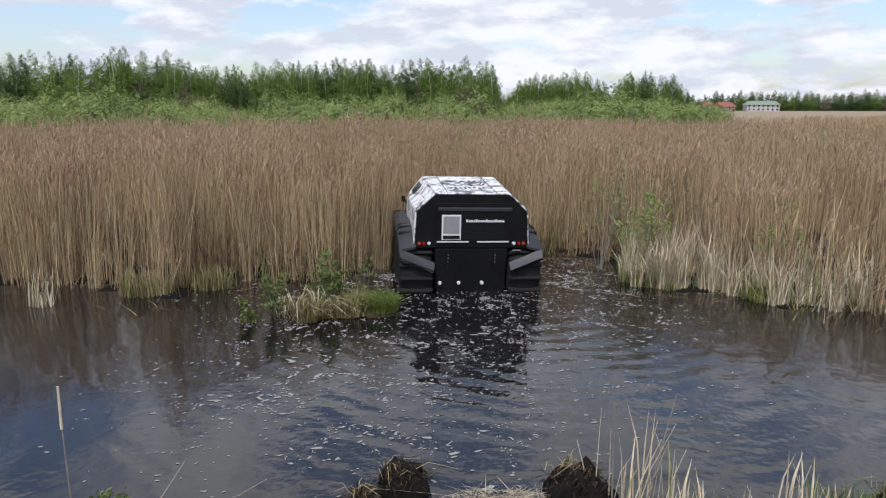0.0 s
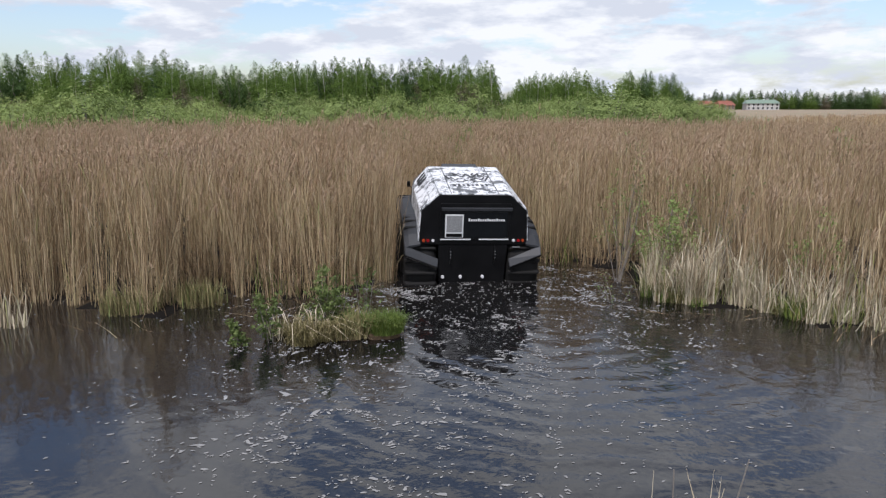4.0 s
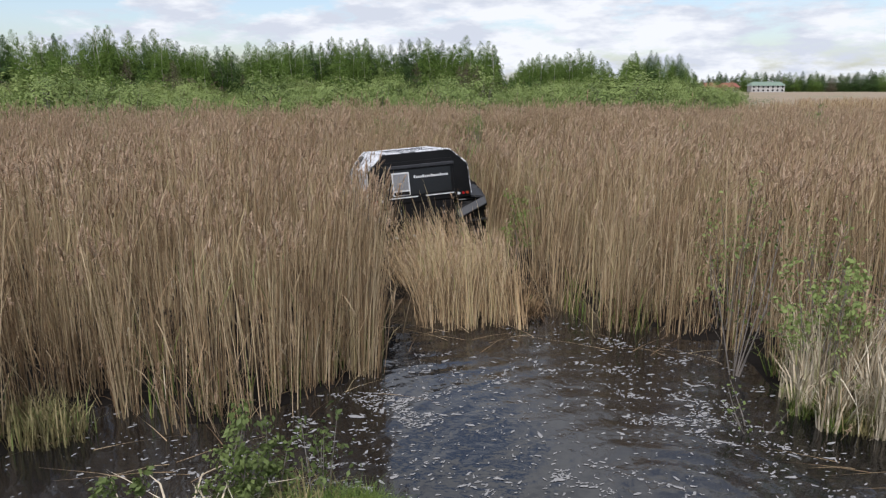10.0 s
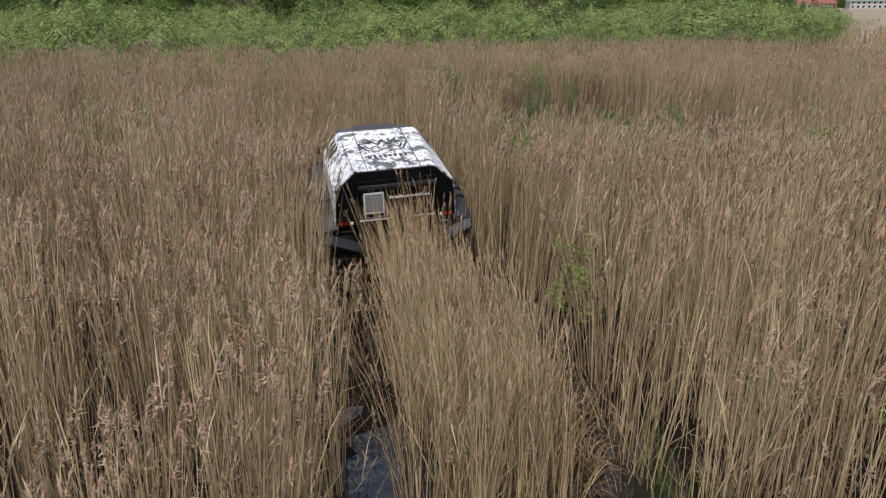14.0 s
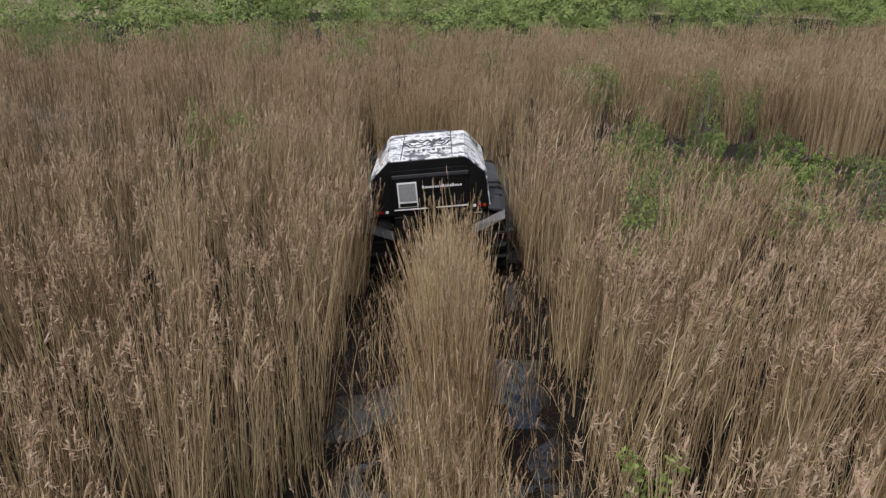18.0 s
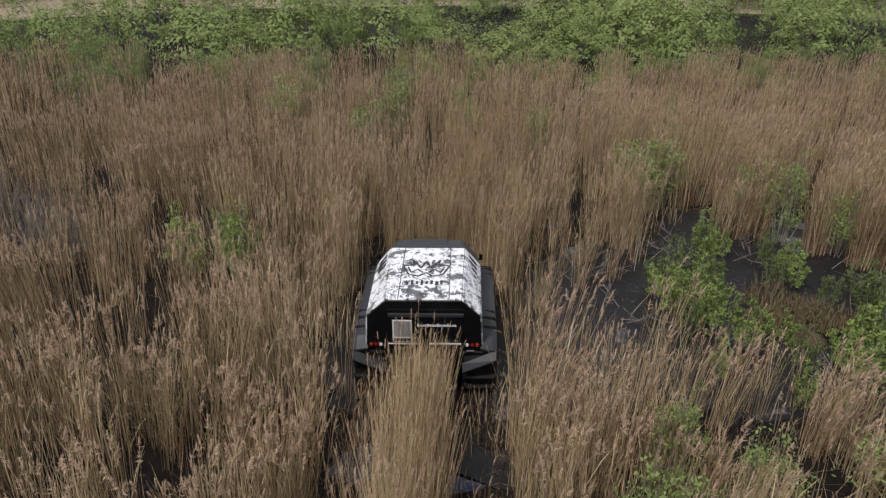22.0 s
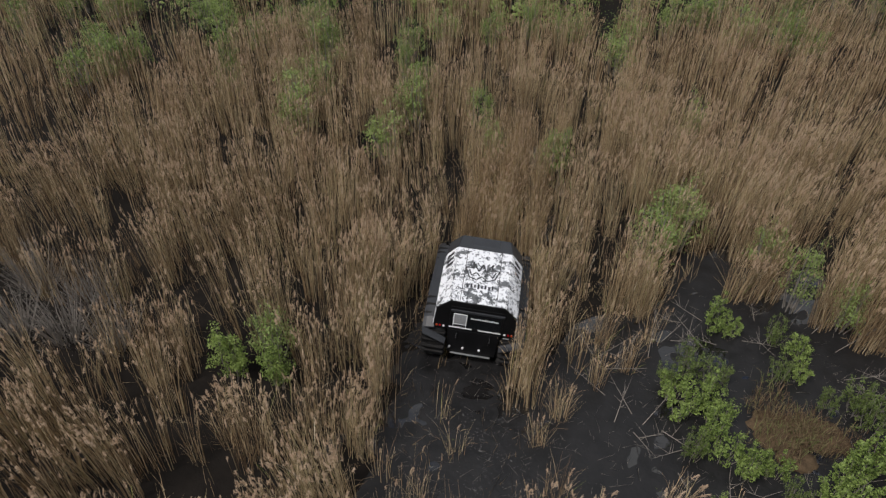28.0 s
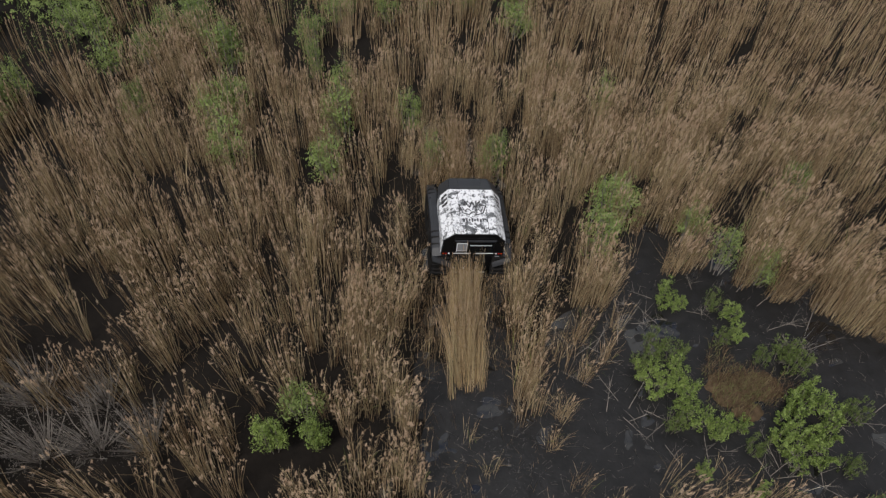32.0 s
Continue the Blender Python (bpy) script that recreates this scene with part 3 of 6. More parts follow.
def tussock_bed(x0, x1, y0, y1, space, per, spread, high, radius, plume_size, leaves, low, gaps):
    """Reeds in tussocks: each has its own height and lean, splays outward and stands apart from its neighbours by dark gaps."""
    nx, ny = int((x1 - x0) / space), int((y1 - y0) / space)
    cx, cy = (q.ravel() for q in np.meshgrid(x0 + (np.arange(nx) + 0.5) * space, y0 + (np.arange(ny) + 0.5) * space, indexing="ij"))
    cx, cy = cx + rng.uniform(-0.45, 0.45, len(cx)) * space, cy + rng.uniform(-0.45, 0.45, len(cx)) * space
    thick = 0.7 * noise_field(cx, cy, 0.9, 12) + 0.3 * noise_field(cx, cy, 2.3, 13)
    ok = keep(cx, cy) & (thick + rng.normal(0, 0.05, len(cx)) > gaps)
    cx, cy, thick = cx[ok], cy[ok], thick[ok]
    n = len(cx)
    size = rng.lognormal(0, 0.26, n).clip(0.55, 1.6) * np.interp(thick, [gaps, gaps + 0.2], [0.72, 1.08])
    who = np.repeat(np.arange(n), rng.poisson(per * size ** 1.7))
    m = len(who)
    r, a = np.sqrt(rng.random(m)), rng.uniform(0, math.tau, m)
    long_way, squeeze = rng.uniform(0, math.pi, n)[who], rng.uniform(0.6, 1.0, n)[who]
    u, w = r * np.cos(a), r * np.sin(a) * squeeze
    ux, uy = u * np.cos(long_way) - w * np.sin(long_way), u * np.sin(long_way) + w * np.cos(long_way)
    x, y = cx[who] + ux * spread * size[who], cy[who] + uy * spread * size[who]
    tall = (high * (0.80 + 0.30 * noise_field(cx, cy, 2.6, 3)) * rng.normal(1, 0.11, n).clip(0.72, 1.2) * low_ground(cx, cy))[who] * (1.07 - 0.17 * r * r) * rng.normal(1, 0.06, m)
    lx = (0.15 * (noise_field(cx, cy, 2.2, 5) - 0.5) + rng.normal(0, 0.05, n))[who] + rng.normal(0, 0.03, m) + 0.10 * ux + 0.03
    ly = (0.17 * (noise_field(cx, cy, 2.2, 6) - 0.5) + rng.normal(0, 0.05, n))[who] + rng.normal(0, 0.03, m) + 0.10 * uy - 0.01
    pl = np.where(rng.random(m) < 0.55, plume_size * rng.uniform(0.65, 1.25, m), 0.0)
    short = rng.random(m) < low
    tall[short] *= rng.uniform(0.15, 0.5, short.sum())
    lx[short] += rng.normal(0, 0.3, short.sum())
    ly[short] += rng.normal(0, 0.3, short.sum())
    pl[short] = 0
    ok = keep(x, y)
    v, f, s = reed_arrays(x[ok], y[ok], tall[ok] + 0.15, lx[ok], ly[ok], radius * rng.uniform(0.7, 1.35, m)[ok], pl[ok], leaves)
    tagged(new("reed_bed", mesh_object("reed_bed", v, f, REED_SLOTS, s, s == 1)), "dense bed of tall dry tan reeds with brown plumes", "reeds", kind="stuff")


def reed_field():
    # spacing of the tussocks, stalks in each, spread, height, radius, plume, blades, share of short stalks, how open
    for bed in ((-10, 7, 11, 46, 0.62, 33, 0.27, 2.10, 0.0044, 0.25, 1, 0.10, 0.375), (-22, -10, 10, 46, 0.68, 28, 0.30, 2.10, 0.0056, 0.235, 0, 0.08, 0.38), (7, 18, 8, 46, 0.68, 25, 0.32, 2.10, 0.006, 0.235, 0, 0.08, 0.38),
                (-22, 18, 46, 68, 0.85, 20, 0.40, 1.85, 0.0085, 0.24, 0, 0.0, 0.27), (-42, -22, 10, 52, 1.0, 16, 0.5, 1.8, 0.010, 0.25, 0, 0.0, 0.27), (18, 42, 8, 60, 1.1, 15, 0.55, 1.75, 0.012, 0.25, 0, 0.0, 0.27)):
        tussock_bed(*bed)
    # lone stalks between them
    x, y = field_points(-22, 18, 10, 46, 1.6)
    ok = keep(x, y)
    reed_bed(x[ok], y[ok], 4, 0.3, 1.5, 0.0046, 0.22, 0, low=0.4)
    # lower broken reeds behind the sedge
    x, y = field_points(2.6, 16, 9, 16.4, 5.0)
    ok = ~inside(POND, x, y) & inside(POND, x, y - 1.8) & ((x > 3.6) | (y > 14.2))
    reed_bed(x[ok], y[ok], 10, 0.16, 1.3, 0.0048, 0.2, 1, low=0.25)
    # the thick front rank along the pond
    x, y = field_points(-9, 3.6, 11.2, 17.2, 9.0)
    ok = keep(x, y) & (inside(POND, x, y - 0.8) | inside(POND, x + 0.6, y - 0.3)) & (tussocks(x, y) > -0.02)
    reed_bed(x[ok], y[ok], 15, 0.13, 2.0, 0.0044, 0.22, 1, low=0.12)
    # the thick front rank before the mud pool
    x, y = field_points(-4.6, 1.6, 21.5, 27.2, 4.5)
    ok = keep(x, y)
    reed_bed(x[ok], y[ok], 18, 0.14, 1.95, 0.0046, 0.2, 1, low=0.06)
    x, y = field_points(20, 210, 56, 200, 0.22)
    ok = (y < shrub_front(x)) & (x < y * 0.72)
    reed_bed(x[ok], y[ok], 7, 0.7, 1.5, 0.03, 0.4, 0, label="far bed of dry brown reeds before the willows", name="far_reed_bed")


reed_field()


# ---- reeds in the vehicle's way: small tufts that go down under it ----
def tuft_meshes():
    """Four low ragged tufts, four taller and four tall ones, each of a few leaning bunches."""
    made = []
    for k in range(12):
        m, low = 60, k < 4
        hubs = rng.uniform((-0.23, -0.22), (0.23, 0.22), (4, 2))
        who = rng.integers(0, 4, m)
        x, y = (hubs[who, 0] + rng.normal(0, 0.06, m)).clip(-0.34, 0.34), hubs[who, 1] + rng.normal(0, 0.06, m)
        h = (1.25, 1.75, 2.0)[k // 4] * rng.normal(1, 0.12, 4)[who] * rng.normal(1, 0.18 if low else 0.13, m).clip(0.35, 1.35)
        lx = 0.1 * x / 0.3 + rng.normal(0, 0.06, 4)[who] + rng.normal(0, 0.09 if low else 0.06, m)
        ly = rng.normal(0.02, 0.07, 4)[who] + rng.normal(0, 0.09 if low else 0.07, m)
        pl = np.where(rng.random(m) < 0.28, 0.18 * rng.uniform(0.6, 1.3, m), 0.0)
        v, f, s = reed_arrays(x, y, h, lx, ly, 0.0040 * rng.uniform(0.7, 1.35, m), pl, 1 if low else 0, rng.random(m) < (0.3, 0.45, 0.2)[k // 4])
        made.append(mesh_object("reed_tuft", v, f, REED_SLOTS, s))
    return made


TUFTS = []


def lane_tufts():
    made = tuft_meshes()
    r = np.random.default_rng(17)
    for s in np.arange(2.1, lane_s[-1] - 0.2, 0.42):
        cx, cy, h = (float(np.interp(s, lane_s, q)) for q in (lane_x, lane_y, lane_h))
        for off, rut in ((-0.96, True), (-0.36, False), (0.0, False), (0.36, False), (0.66, False), (0.96, True)):
            aside = off if rut else off - 0.2 if cy < 18 else off * 0.6
            x, y = cx + math.sin(h) * aside, cy - math.cos(h) * aside
            if (26.7 < y < 31.0) or y < (15.5 if rut else 15.3) or (off == 0.66 and cy > 18.4):
                continue
            k = int(r.integers(0, 4)) + (8 if rut else 0 if y < 19.5 else 4)
            ob = new("reed_tuft", made[k])
            tagged(ob, "tuft of dry reeds run down by the tyres" if rut else "tuft of reeds with sunlight painted into some stalks, still standing between the wheel ruts", "reeds", kind="stuff")
            TUFTS.append((ob, x + r.normal(0, 0.05), y + r.normal(0, 0.07), math.degrees(h) - 90, s, rut, float(r.uniform(-4, 4)), float(r.uniform(-0.14, 0.1))))
            ob.matrix_basis = pose(x, y, 0, 0, 0, math.degrees(h) - 90)


WET = island_material("wet_crushed_stalk", [(0.0, (0.035, 0.024, 0.014)), (0.5, (0.09, 0.06, 0.033)), (0.85, (0.17, 0.115, 0.06)), (1.0, (0.30, 0.21, 0.11))], 0.5)


def rut_litter():
    """Crushed stalks lying in the ruts."""
    x, y = field_points(-10, 2, 16.2, 42, 110.0)
    d, s = off_lane(x, y)
    ok = (d > 0.5) & (d < 1.45) & ~inside(POND, x, y) & (~inside(POOL, x, y) | (rng.random(len(x)) < 0.15))
    x, y = x[ok], y[ok]
    n = len(x)
    v, f, sl = reed_arrays(x, y, rng.uniform(0.04, 0.1, n), rng.normal(-0.5, 2.2, n), rng.normal(2.5, 3.0, n), rng.uniform(0.003, 0.006, n), np.zeros(n), 0, z0=-0.01)
    tagged(new("rut_litter", mesh_object("rut_litter", v, f, [WET] * 5, sl)), "wet crushed stalks lying in the wheel ruts", "litter", kind="stuff")


rut_litter()


def tangle():
    """Fallen and broken grey stalks lying criss-cross between the tussocks."""
    x, y = field_points(-16, 6, 12, 44, 20.0)
    ok = keep(x, y) & (tussocks(x, y) < 0.02)
    x, y = x[ok], y[ok]
    n = len(x)
    h = rng.uniform(0.08, 0.55, n)
    v, f, sl = reed_arrays(x, y, h, rng.normal(0, 0.45, n) / h ** 0.6, rng.normal(0, 0.45, n) / h ** 0.6, rng.uniform(0.003, 0.0055, n), np.zeros(n), 0, z0=0.0)
    tagged(new("fallen_stalks", mesh_object("fallen_stalks", v, f, [STEM] * 5, sl)), "fallen broken stalks lying criss-cross between the tussocks", "litter", kind="stuff")


tangle()


def edge_stalks():
    """Short broken stalks leaning into the ruts, and stray ones bent over the pond."""
    x, y = field_points(-9, 2, 15.6, 42, 14.0)
    d, s = off_lane(x, y)
    ok = (d > 1.2) & (d < 1.42) & (s > 1.6) & ~inside(POOL, x, y)
    x, y = x[ok], y[ok]
    n = len(x)
    side = np.sign(x - np.interp(y, lane_y, lane_x))
    v, f, sl = reed_arrays(x, y, rng.uniform(0.2, 0.8, n), -side * rng.uniform(-0.1, 0.6, n), rng.normal(0.1, 0.25, n), rng.uniform(0.0035, 0.006, n), np.where(rng.random(n) < 0.3, 0.18, 0.0), 1)
    tagged(new("rut_stalks", mesh_object("rut_stalks", v, f, REED_SLOTS, sl)), "broken stalks leaning into the wheel ruts", "reeds", kind="stuff")
    x, y = field_points(-9, 7, 10.5, 16.4, 26.0)
    rim = ~inside(POND, x, y) & (inside(POND, x, y - 0.55) | inside(POND, x + 0.5, y - 0.2) | inside(POND, x - 0.5, y - 0.2))
    d, s = off_lane(x, y)
    x, y = x[rim & (d > 1.0)], y[rim & (d > 1.0)]
    n = len(x)
    v, f, sl = reed_arrays(x, y, rng.uniform(0.3, 1.7, n), rng.normal(0, 0.3, n), rng.normal(-0.3, 0.3, n), rng.uniform(0.0035, 0.0055, n), np.where(rng.random(n) < 0.3, 0.18, 0.0), 1)
    tagged(new("bent_reeds", mesh_object("bent_reeds", v, f, REED_SLOTS, sl)), "bent and broken reeds along the pond's edge", "reeds", kind="stuff")


lane_tufts()
edge_stalks()


# ---- helpers for built things ----
def part(name, bm, mat, parent, label="", smooth=False):
    """One mesh object under a thing or a part."""
    me = bpy.data.meshes.new(name)
    bmesh.ops.recalc_face_normals(bm, faces=bm.faces)
    bm.to_mesh(me)
    bm.free()
    for f in me.polygons:
        f.use_smooth = smooth
    for m in mat if isinstance(mat, (list, tuple)) else [mat]:
        me.materials.append(m)
    ob = new(name, me)
    ob.parent = parent
    return tagged(ob, label)


def soften(bm, width, segments=2):
    bmesh.ops.bevel(bm, geom=[e for e in bm.edges if len(e.link_faces) == 2 and e.calc_face_angle(0) > 0.35], offset=width, segments=segments, profile=0.5, affect="EDGES", clamp_overlap=True)
    return bm


def box(x0, x1, y0, y1, z0, z1, bevel=0.0):
    bm = bmesh.new()
    bmesh.ops.create_cube(bm, size=1)
    for v in bm.verts:
        v.co = ((x0 + x1) / 2 + v.co.x * (x1 - x0), (y0 + y1) / 2 + v.co.y * (y1 - y0), (z0 + z1) / 2 + v.co.z * (z1 - z0))
    return soften(bm, bevel) if bevel else bm


def rod(a, b, r0, r1=None, sides=8, bm=None):
    """A tapered bar from a to b."""
    bm = bm or bmesh.new()
    r1 = r0 if r1 is None else r1
    a, b = Vector(a), Vector(b)
    m = Matrix.Translation((a + b) / 2) @ (b - a).to_track_quat("Z", "Y").to_matrix().to_4x4()
    bmesh.ops.create_cone(bm, cap_ends=True, segments=sides, radius1=r0, radius2=r1, depth=(b - a).length, matrix=m)
    return bm


def plate(points, thick, bevel=0.0):
    """A flat or folded plate from corner points in order, given thickness along its normal."""
    bm = bmesh.new()
    f = bm.faces.new([bm.verts.new(p) for p in points])
    f.normal_update()
    nrm = f.normal.copy()
    got = bmesh.ops.extrude_face_region(bm, geom=[f])
    bmesh.ops.translate(bm, verts=[g for g in got["geom"] if isinstance(g, bmesh.types.BMVert)], vec=nrm * thick)
    return soften(bm, bevel, 1) if bevel else bm


# ---- the vehicle ----
BLACK = plain("black_panel_paint", (0.0045, 0.0045, 0.005), 0.38, 0, 0.2, 0.5, 3.0, 0.05, 60)
GREY = plain("dark_grey_fender", (0.019, 0.0205, 0.024), 0.5, 0, 0.45, 0.3, 3.0, 0.05, 50)
RUBBER = plain("black_tyre_rubber", (0.0075, 0.007, 0.0068), 0.75, 0, 0.3, 0.5, 4.0, 0.2, 30)
GLASS = plain("dark_tinted_glass", (0.004, 0.005, 0.006), 0.16, 0, 0.35, 0.3, 2.0)
STEEL = plain("dull_grey_metal", (0.30, 0.31, 0.32), 0.45, 0.6, 0.5, 0.2, 8.0)
WHITE = plain("white_vinyl", (0.6, 0.61, 0.62), 0.5, 0, 0.5, 0.06, 5.0)
SEAM = plain("seam_dark", (0.02, 0.02, 0.022), 0.6)


def camouflage():
    m, n, l, b = material("white_digital_camouflage_wrap", 0.45)
    co = n.new("ShaderNodeTexCoord")
    snap = n.new("ShaderNodeVectorMath")
    snap.operation = "SNAP"
    snap.inputs[1].default_value = (0.022, 0.03, 0.022)
    l.new(co.outputs["Object"], snap.inputs[0])
    t, t2 = noise_tex(n, l, 4.2, 5.0, snap.outputs[0], 0.72), noise_tex(n, l, 9.5, 3.0, snap.outputs[0], 0.6)
    a = ramp(n, [(0.54, (0.66, 0.67, 0.69)), (0.548, (0.10, 0.105, 0.11))])
    c = ramp(n, [(0.55, (1, 1, 1)), (0.56, (0.5, 0.51, 0.53))])
    l.new(t.outputs[0], a.inputs[0])
    l.new(t2.outputs[0], c.inputs[0])
    l.new(mixed(n, l, "MULTIPLY", 1.0, a.outputs[0], c.outputs[0]), b.inputs["Base Color"])
    return m


CAMO = camouflage()


def lamp_material(name, colour, glow):
    m, n, l, b = material(name, 0.25)
    b.inputs["Base Color"].default_value = (*colour, 1)
    b.inputs["Emission Color"].default_value = (*colour, 1)
    b.inputs["Emission Strength"].default_value = glow
    return m


AMBER, RED, CLEAR = lamp_material("amber_lens", (0.28, 0.04, 0.01), 0.0), lamp_material("red_lens", (0.25, 0.006, 0.008), 0.0), lamp_material("clear_lens", (0.6, 0.6, 0.62), 0.02)
# half sections of the cab: distance along, then half width and height going round
CAB = [(-1.55, ((0.99, 1.33), (0.955, 1.96), (0.64, 2.24))), (0.28, ((0.99, 1.33), (0.97, 2.02), (0.69, 2.36))), (0.92, ((0.95, 1.33), (0.90, 1.95), (0.62, 2.24))), (1.52, ((0.80, 1.33), (0.74, 1.48), (0.56, 1.55)))]


def cab_panel(parent, name, sa, sb, i, j, mat, sign, label=""):
    (ya, ca), (yb, cb) = sa, sb
    p = [(sign * ca[i][0], ya, ca[i][1]), (sign * cb[i][0], yb, cb[i][1]), (sign * cb[j][0], yb, cb[j][1]), (sign * ca[j][0], ya, ca[j][1])]
    bm = plate(p if sign > 0 else p[::-1], 0.025, 0.006)
    return part(name, bm, mat, parent, label)


def vehicle():
    root = new("all_terrain_vehicle")
    tagged(root, "black box-shaped amphibious vehicle with white camouflage roof and huge tyres", "vehicle")
    # lower hull
    bm = bmesh.new()
    prof = [(-1.52, 0.62), (-1.55, 1.34), (1.5, 1.34), (1.62, 1.05), (1.25, 0.55), (-1.3, 0.52)]
    left, right = [bm.verts.new((-0.62, y, z)) for y, z in prof], [bm.verts.new((0.62, y, z)) for y, z in prof]
    bm.faces.new(left)
    bm.faces.new(right[::-1])
    for k in range(len(prof)):
        bm.faces.new((left[k], left[(k + 1) % 6], right[(k + 1) % 6], right[k]))
    part("hull", soften(bm, 0.03), BLACK, root, "black boat-shaped lower hull")
    # core of the cab so that the panels close on something
    bm = bmesh.new()
    loops = []
    for y, c in CAB:
        pts = [(-c[0][0], c[0][1]), (-c[1][0], c[1][1]), (-c[2][0], c[2][1]), (c[2][0], c[2][1]), (c[1][0], c[1][1]), (c[0][0], c[0][1])]
        loops.append([bm.verts.new((x * 0.985, y, z - 0.012)) for x, z in pts])
    for a, b in zip(loops, loops[1:]):
        for k in range(6):
            bm.faces.new((a[k], a[(k + 1) % 6], b[(k + 1) % 6], b[k]))
    bm.faces.new(loops[0])
    bm.faces.new(loops[-1][::-1])
    part("cab", soften(bm, 0.012, 1), BLACK, root, "black cab with sloping shoulders")
    for sign in (-1, 1):
        cab_panel(root, "side_panel", CAB[0], CAB[1], 0, 1, CAMO, sign, "white camouflage side panel")
        cab_panel(root, "shoulder_panel", CAB[0], CAB[1], 1, 2, CAMO, sign, "sloping white camouflage panel with slots")
        cab_panel(root, "front_side_panel", CAB[1], CAB[2], 0, 1, GREY, sign)
        cab_panel(root, "front_shoulder_panel", CAB[1], CAB[2], 1, 2, GREY, sign)
    def across(name, sa, sb, mat, label, inset=0.0):
        (ya, ca), (yb, cb) = sa, sb
        return part(name, plate([(-ca[2][0] + inset, ya, ca[2][1]), (ca[2][0] - inset, ya, ca[2][1]), (cb[2][0] - inset, yb, cb[2][1]), (-cb[2][0] + inset, yb, cb[2][1])], 0.025, 0.006), mat, root, label)
    roof = across("roof", CAB[0], CAB[1], CAMO, "white roof with grey digital camouflage")
    visor = across("visor", CAB[1], CAB[2], GREY, "grey front roof hatch")
    across("windscreen", CAB[2], CAB[3], GLASS, "dark raked windscreen", 0.06)
    part("hatch_lid", box(-0.36, 0.36, 0.44, 0.8, 2.27, 2.345, 0.012), GREY, root)
    # black rim over the rear door
    part("rear_panel", plate([(-0.99, -1.55, 1.33), (0.99, -1.55, 1.33), (0.955, -1.55, 1.96), (0.64, -1.55, 2.25), (-0.64, -1.55, 2.25), (-0.955, -1.55, 1.96)], 0.03, 0.01), BLACK, root, "flat black rear panel")
    def roof_at(x, y):
        return 2.24 + (y + 1.55) * (0.12 / 1.83) + 0.025
    # roof seams, emblem and its bars
    for x in (-0.43, 0.43):
        bm = box(-0.007, 0.007, 0, 1.80, 0, 0.006)
        bmesh.ops.rotate(bm, verts=bm.verts, matrix=Matrix.Rotation(math.atan2(0.12, 1.83), 3, "X"), cent=(0, 0, 0))
        bmesh.ops.translate(bm, verts=bm.verts, vec=(x, -1.54, roof_at(0, -1.54) - 0.001))
        part("seam", bm, SEAM, roof)
    def stroke(pts, w=0.03):
        for (xa, ya), (xb, yb) in zip(pts, pts[1:]):
            a, b = Vector((xa, ya, roof_at(xa, ya) + 0.001)), Vector((xb, yb, roof_at(xb, yb) + 0.001))
            d = (b - a).normalized()
            s = Vector((-d.y, d.x, 0)) * w / 2
            part("emblem_stroke", plate([a - s, b - s, b + s, a + s], 0.004), SEAM, roof)
    for sg in (-1, 1):
        stroke([(0.0, -0.24), (sg * 0.09, -0.50), (sg * 0.25, -0.20), (sg * 0.22, -0.38), (sg * 0.42, -0.42), (sg * 0.31, -0.72), (sg * 0.13, -0.79), (0.0, -0.66)], 0.036)
        stroke([(sg * 0.33, -0.46), (sg * 0.26, -0.66), (sg * 0.15, -0.54), (sg * 0.05, -0.66)], 0.03)
        stroke([(sg * 0.10, -0.30), (sg * 0.15, -0.20)], 0.03)
    for k in range(8):
        x = -0.33 + k * 0.085
        ya, yb = -1.06 if k % 3 else -1.09, -0.93 if k % 2 else -0.96
        part("marking", plate([(x, ya, roof_at(x, ya) + 0.001), (x + 0.045, ya, roof_at(x, ya) + 0.001), (x + 0.045, yb, roof_at(x, yb) + 0.001), (x, yb, roof_at(x, yb) + 0.001)], 0.003), GREY, roof)
    # dark slots in the shoulders
    for sg in (-1, 1):
        for k in range(3):
            y = -0.30 + k * 0.17
            f0, f1 = 0.25, 0.78
            def sh(f, yy):
                q = (yy + 1.55) / 1.83
                lo = (0.955 + q * 0.015, 1.96 + q * 0.06)
                hi = (0.64 + q * 0.05, 2.24 + q * 0.12)
                return Vector((sg * (lo[0] + (hi[0] - lo[0]) * f + 0.02), yy, lo[1] + (hi[1] - lo[1]) * f + 0.021))
            p = [sh(f0, y), sh(f0, y + 0.09), sh(f1, y + 0.13), sh(f1, y + 0.04)]
            part("slot", plate(p if sg > 0 else p[::-1], 0.006), SEAM, root)
    # rear door with its window, bars, sticker and rows of marks
    yb = -1.585
    door = part("rear_door", box(-0.62, 0.66, yb - 0.012, yb + 0.01, 1.43, 2.10, 0.008), BLACK, root)
    part("window", box(-0.57, 0.61, yb - 0.02, yb - 0.008, 1.47, 1.945, 0.006), GLASS, door, "dark rear window")
    part("hinge_bar", box(-0.60, 0.68, yb - 0.05, yb - 0.01, 1.965, 2.03, 0.012), GREY, door, "grey bar across the door's top")
    for x0, x1 in ((-0.61, -0.06), (0.09, 0.64)):
        part("trim_line", box(x0, x1, yb - 0.03, yb - 0.01, 1.425, 1.443), WHITE, door)
    sticker = part("sticker", box(-0.53, -0.20, yb - 0.028, yb - 0.018, 1.47, 1.90, 0.004), WHITE, door, "white printed sticker")
    part("sticker_band", box(-0.51, -0.22, yb - 0.033, yb - 0.026, 1.485, 1.545), BLACK, sticker)
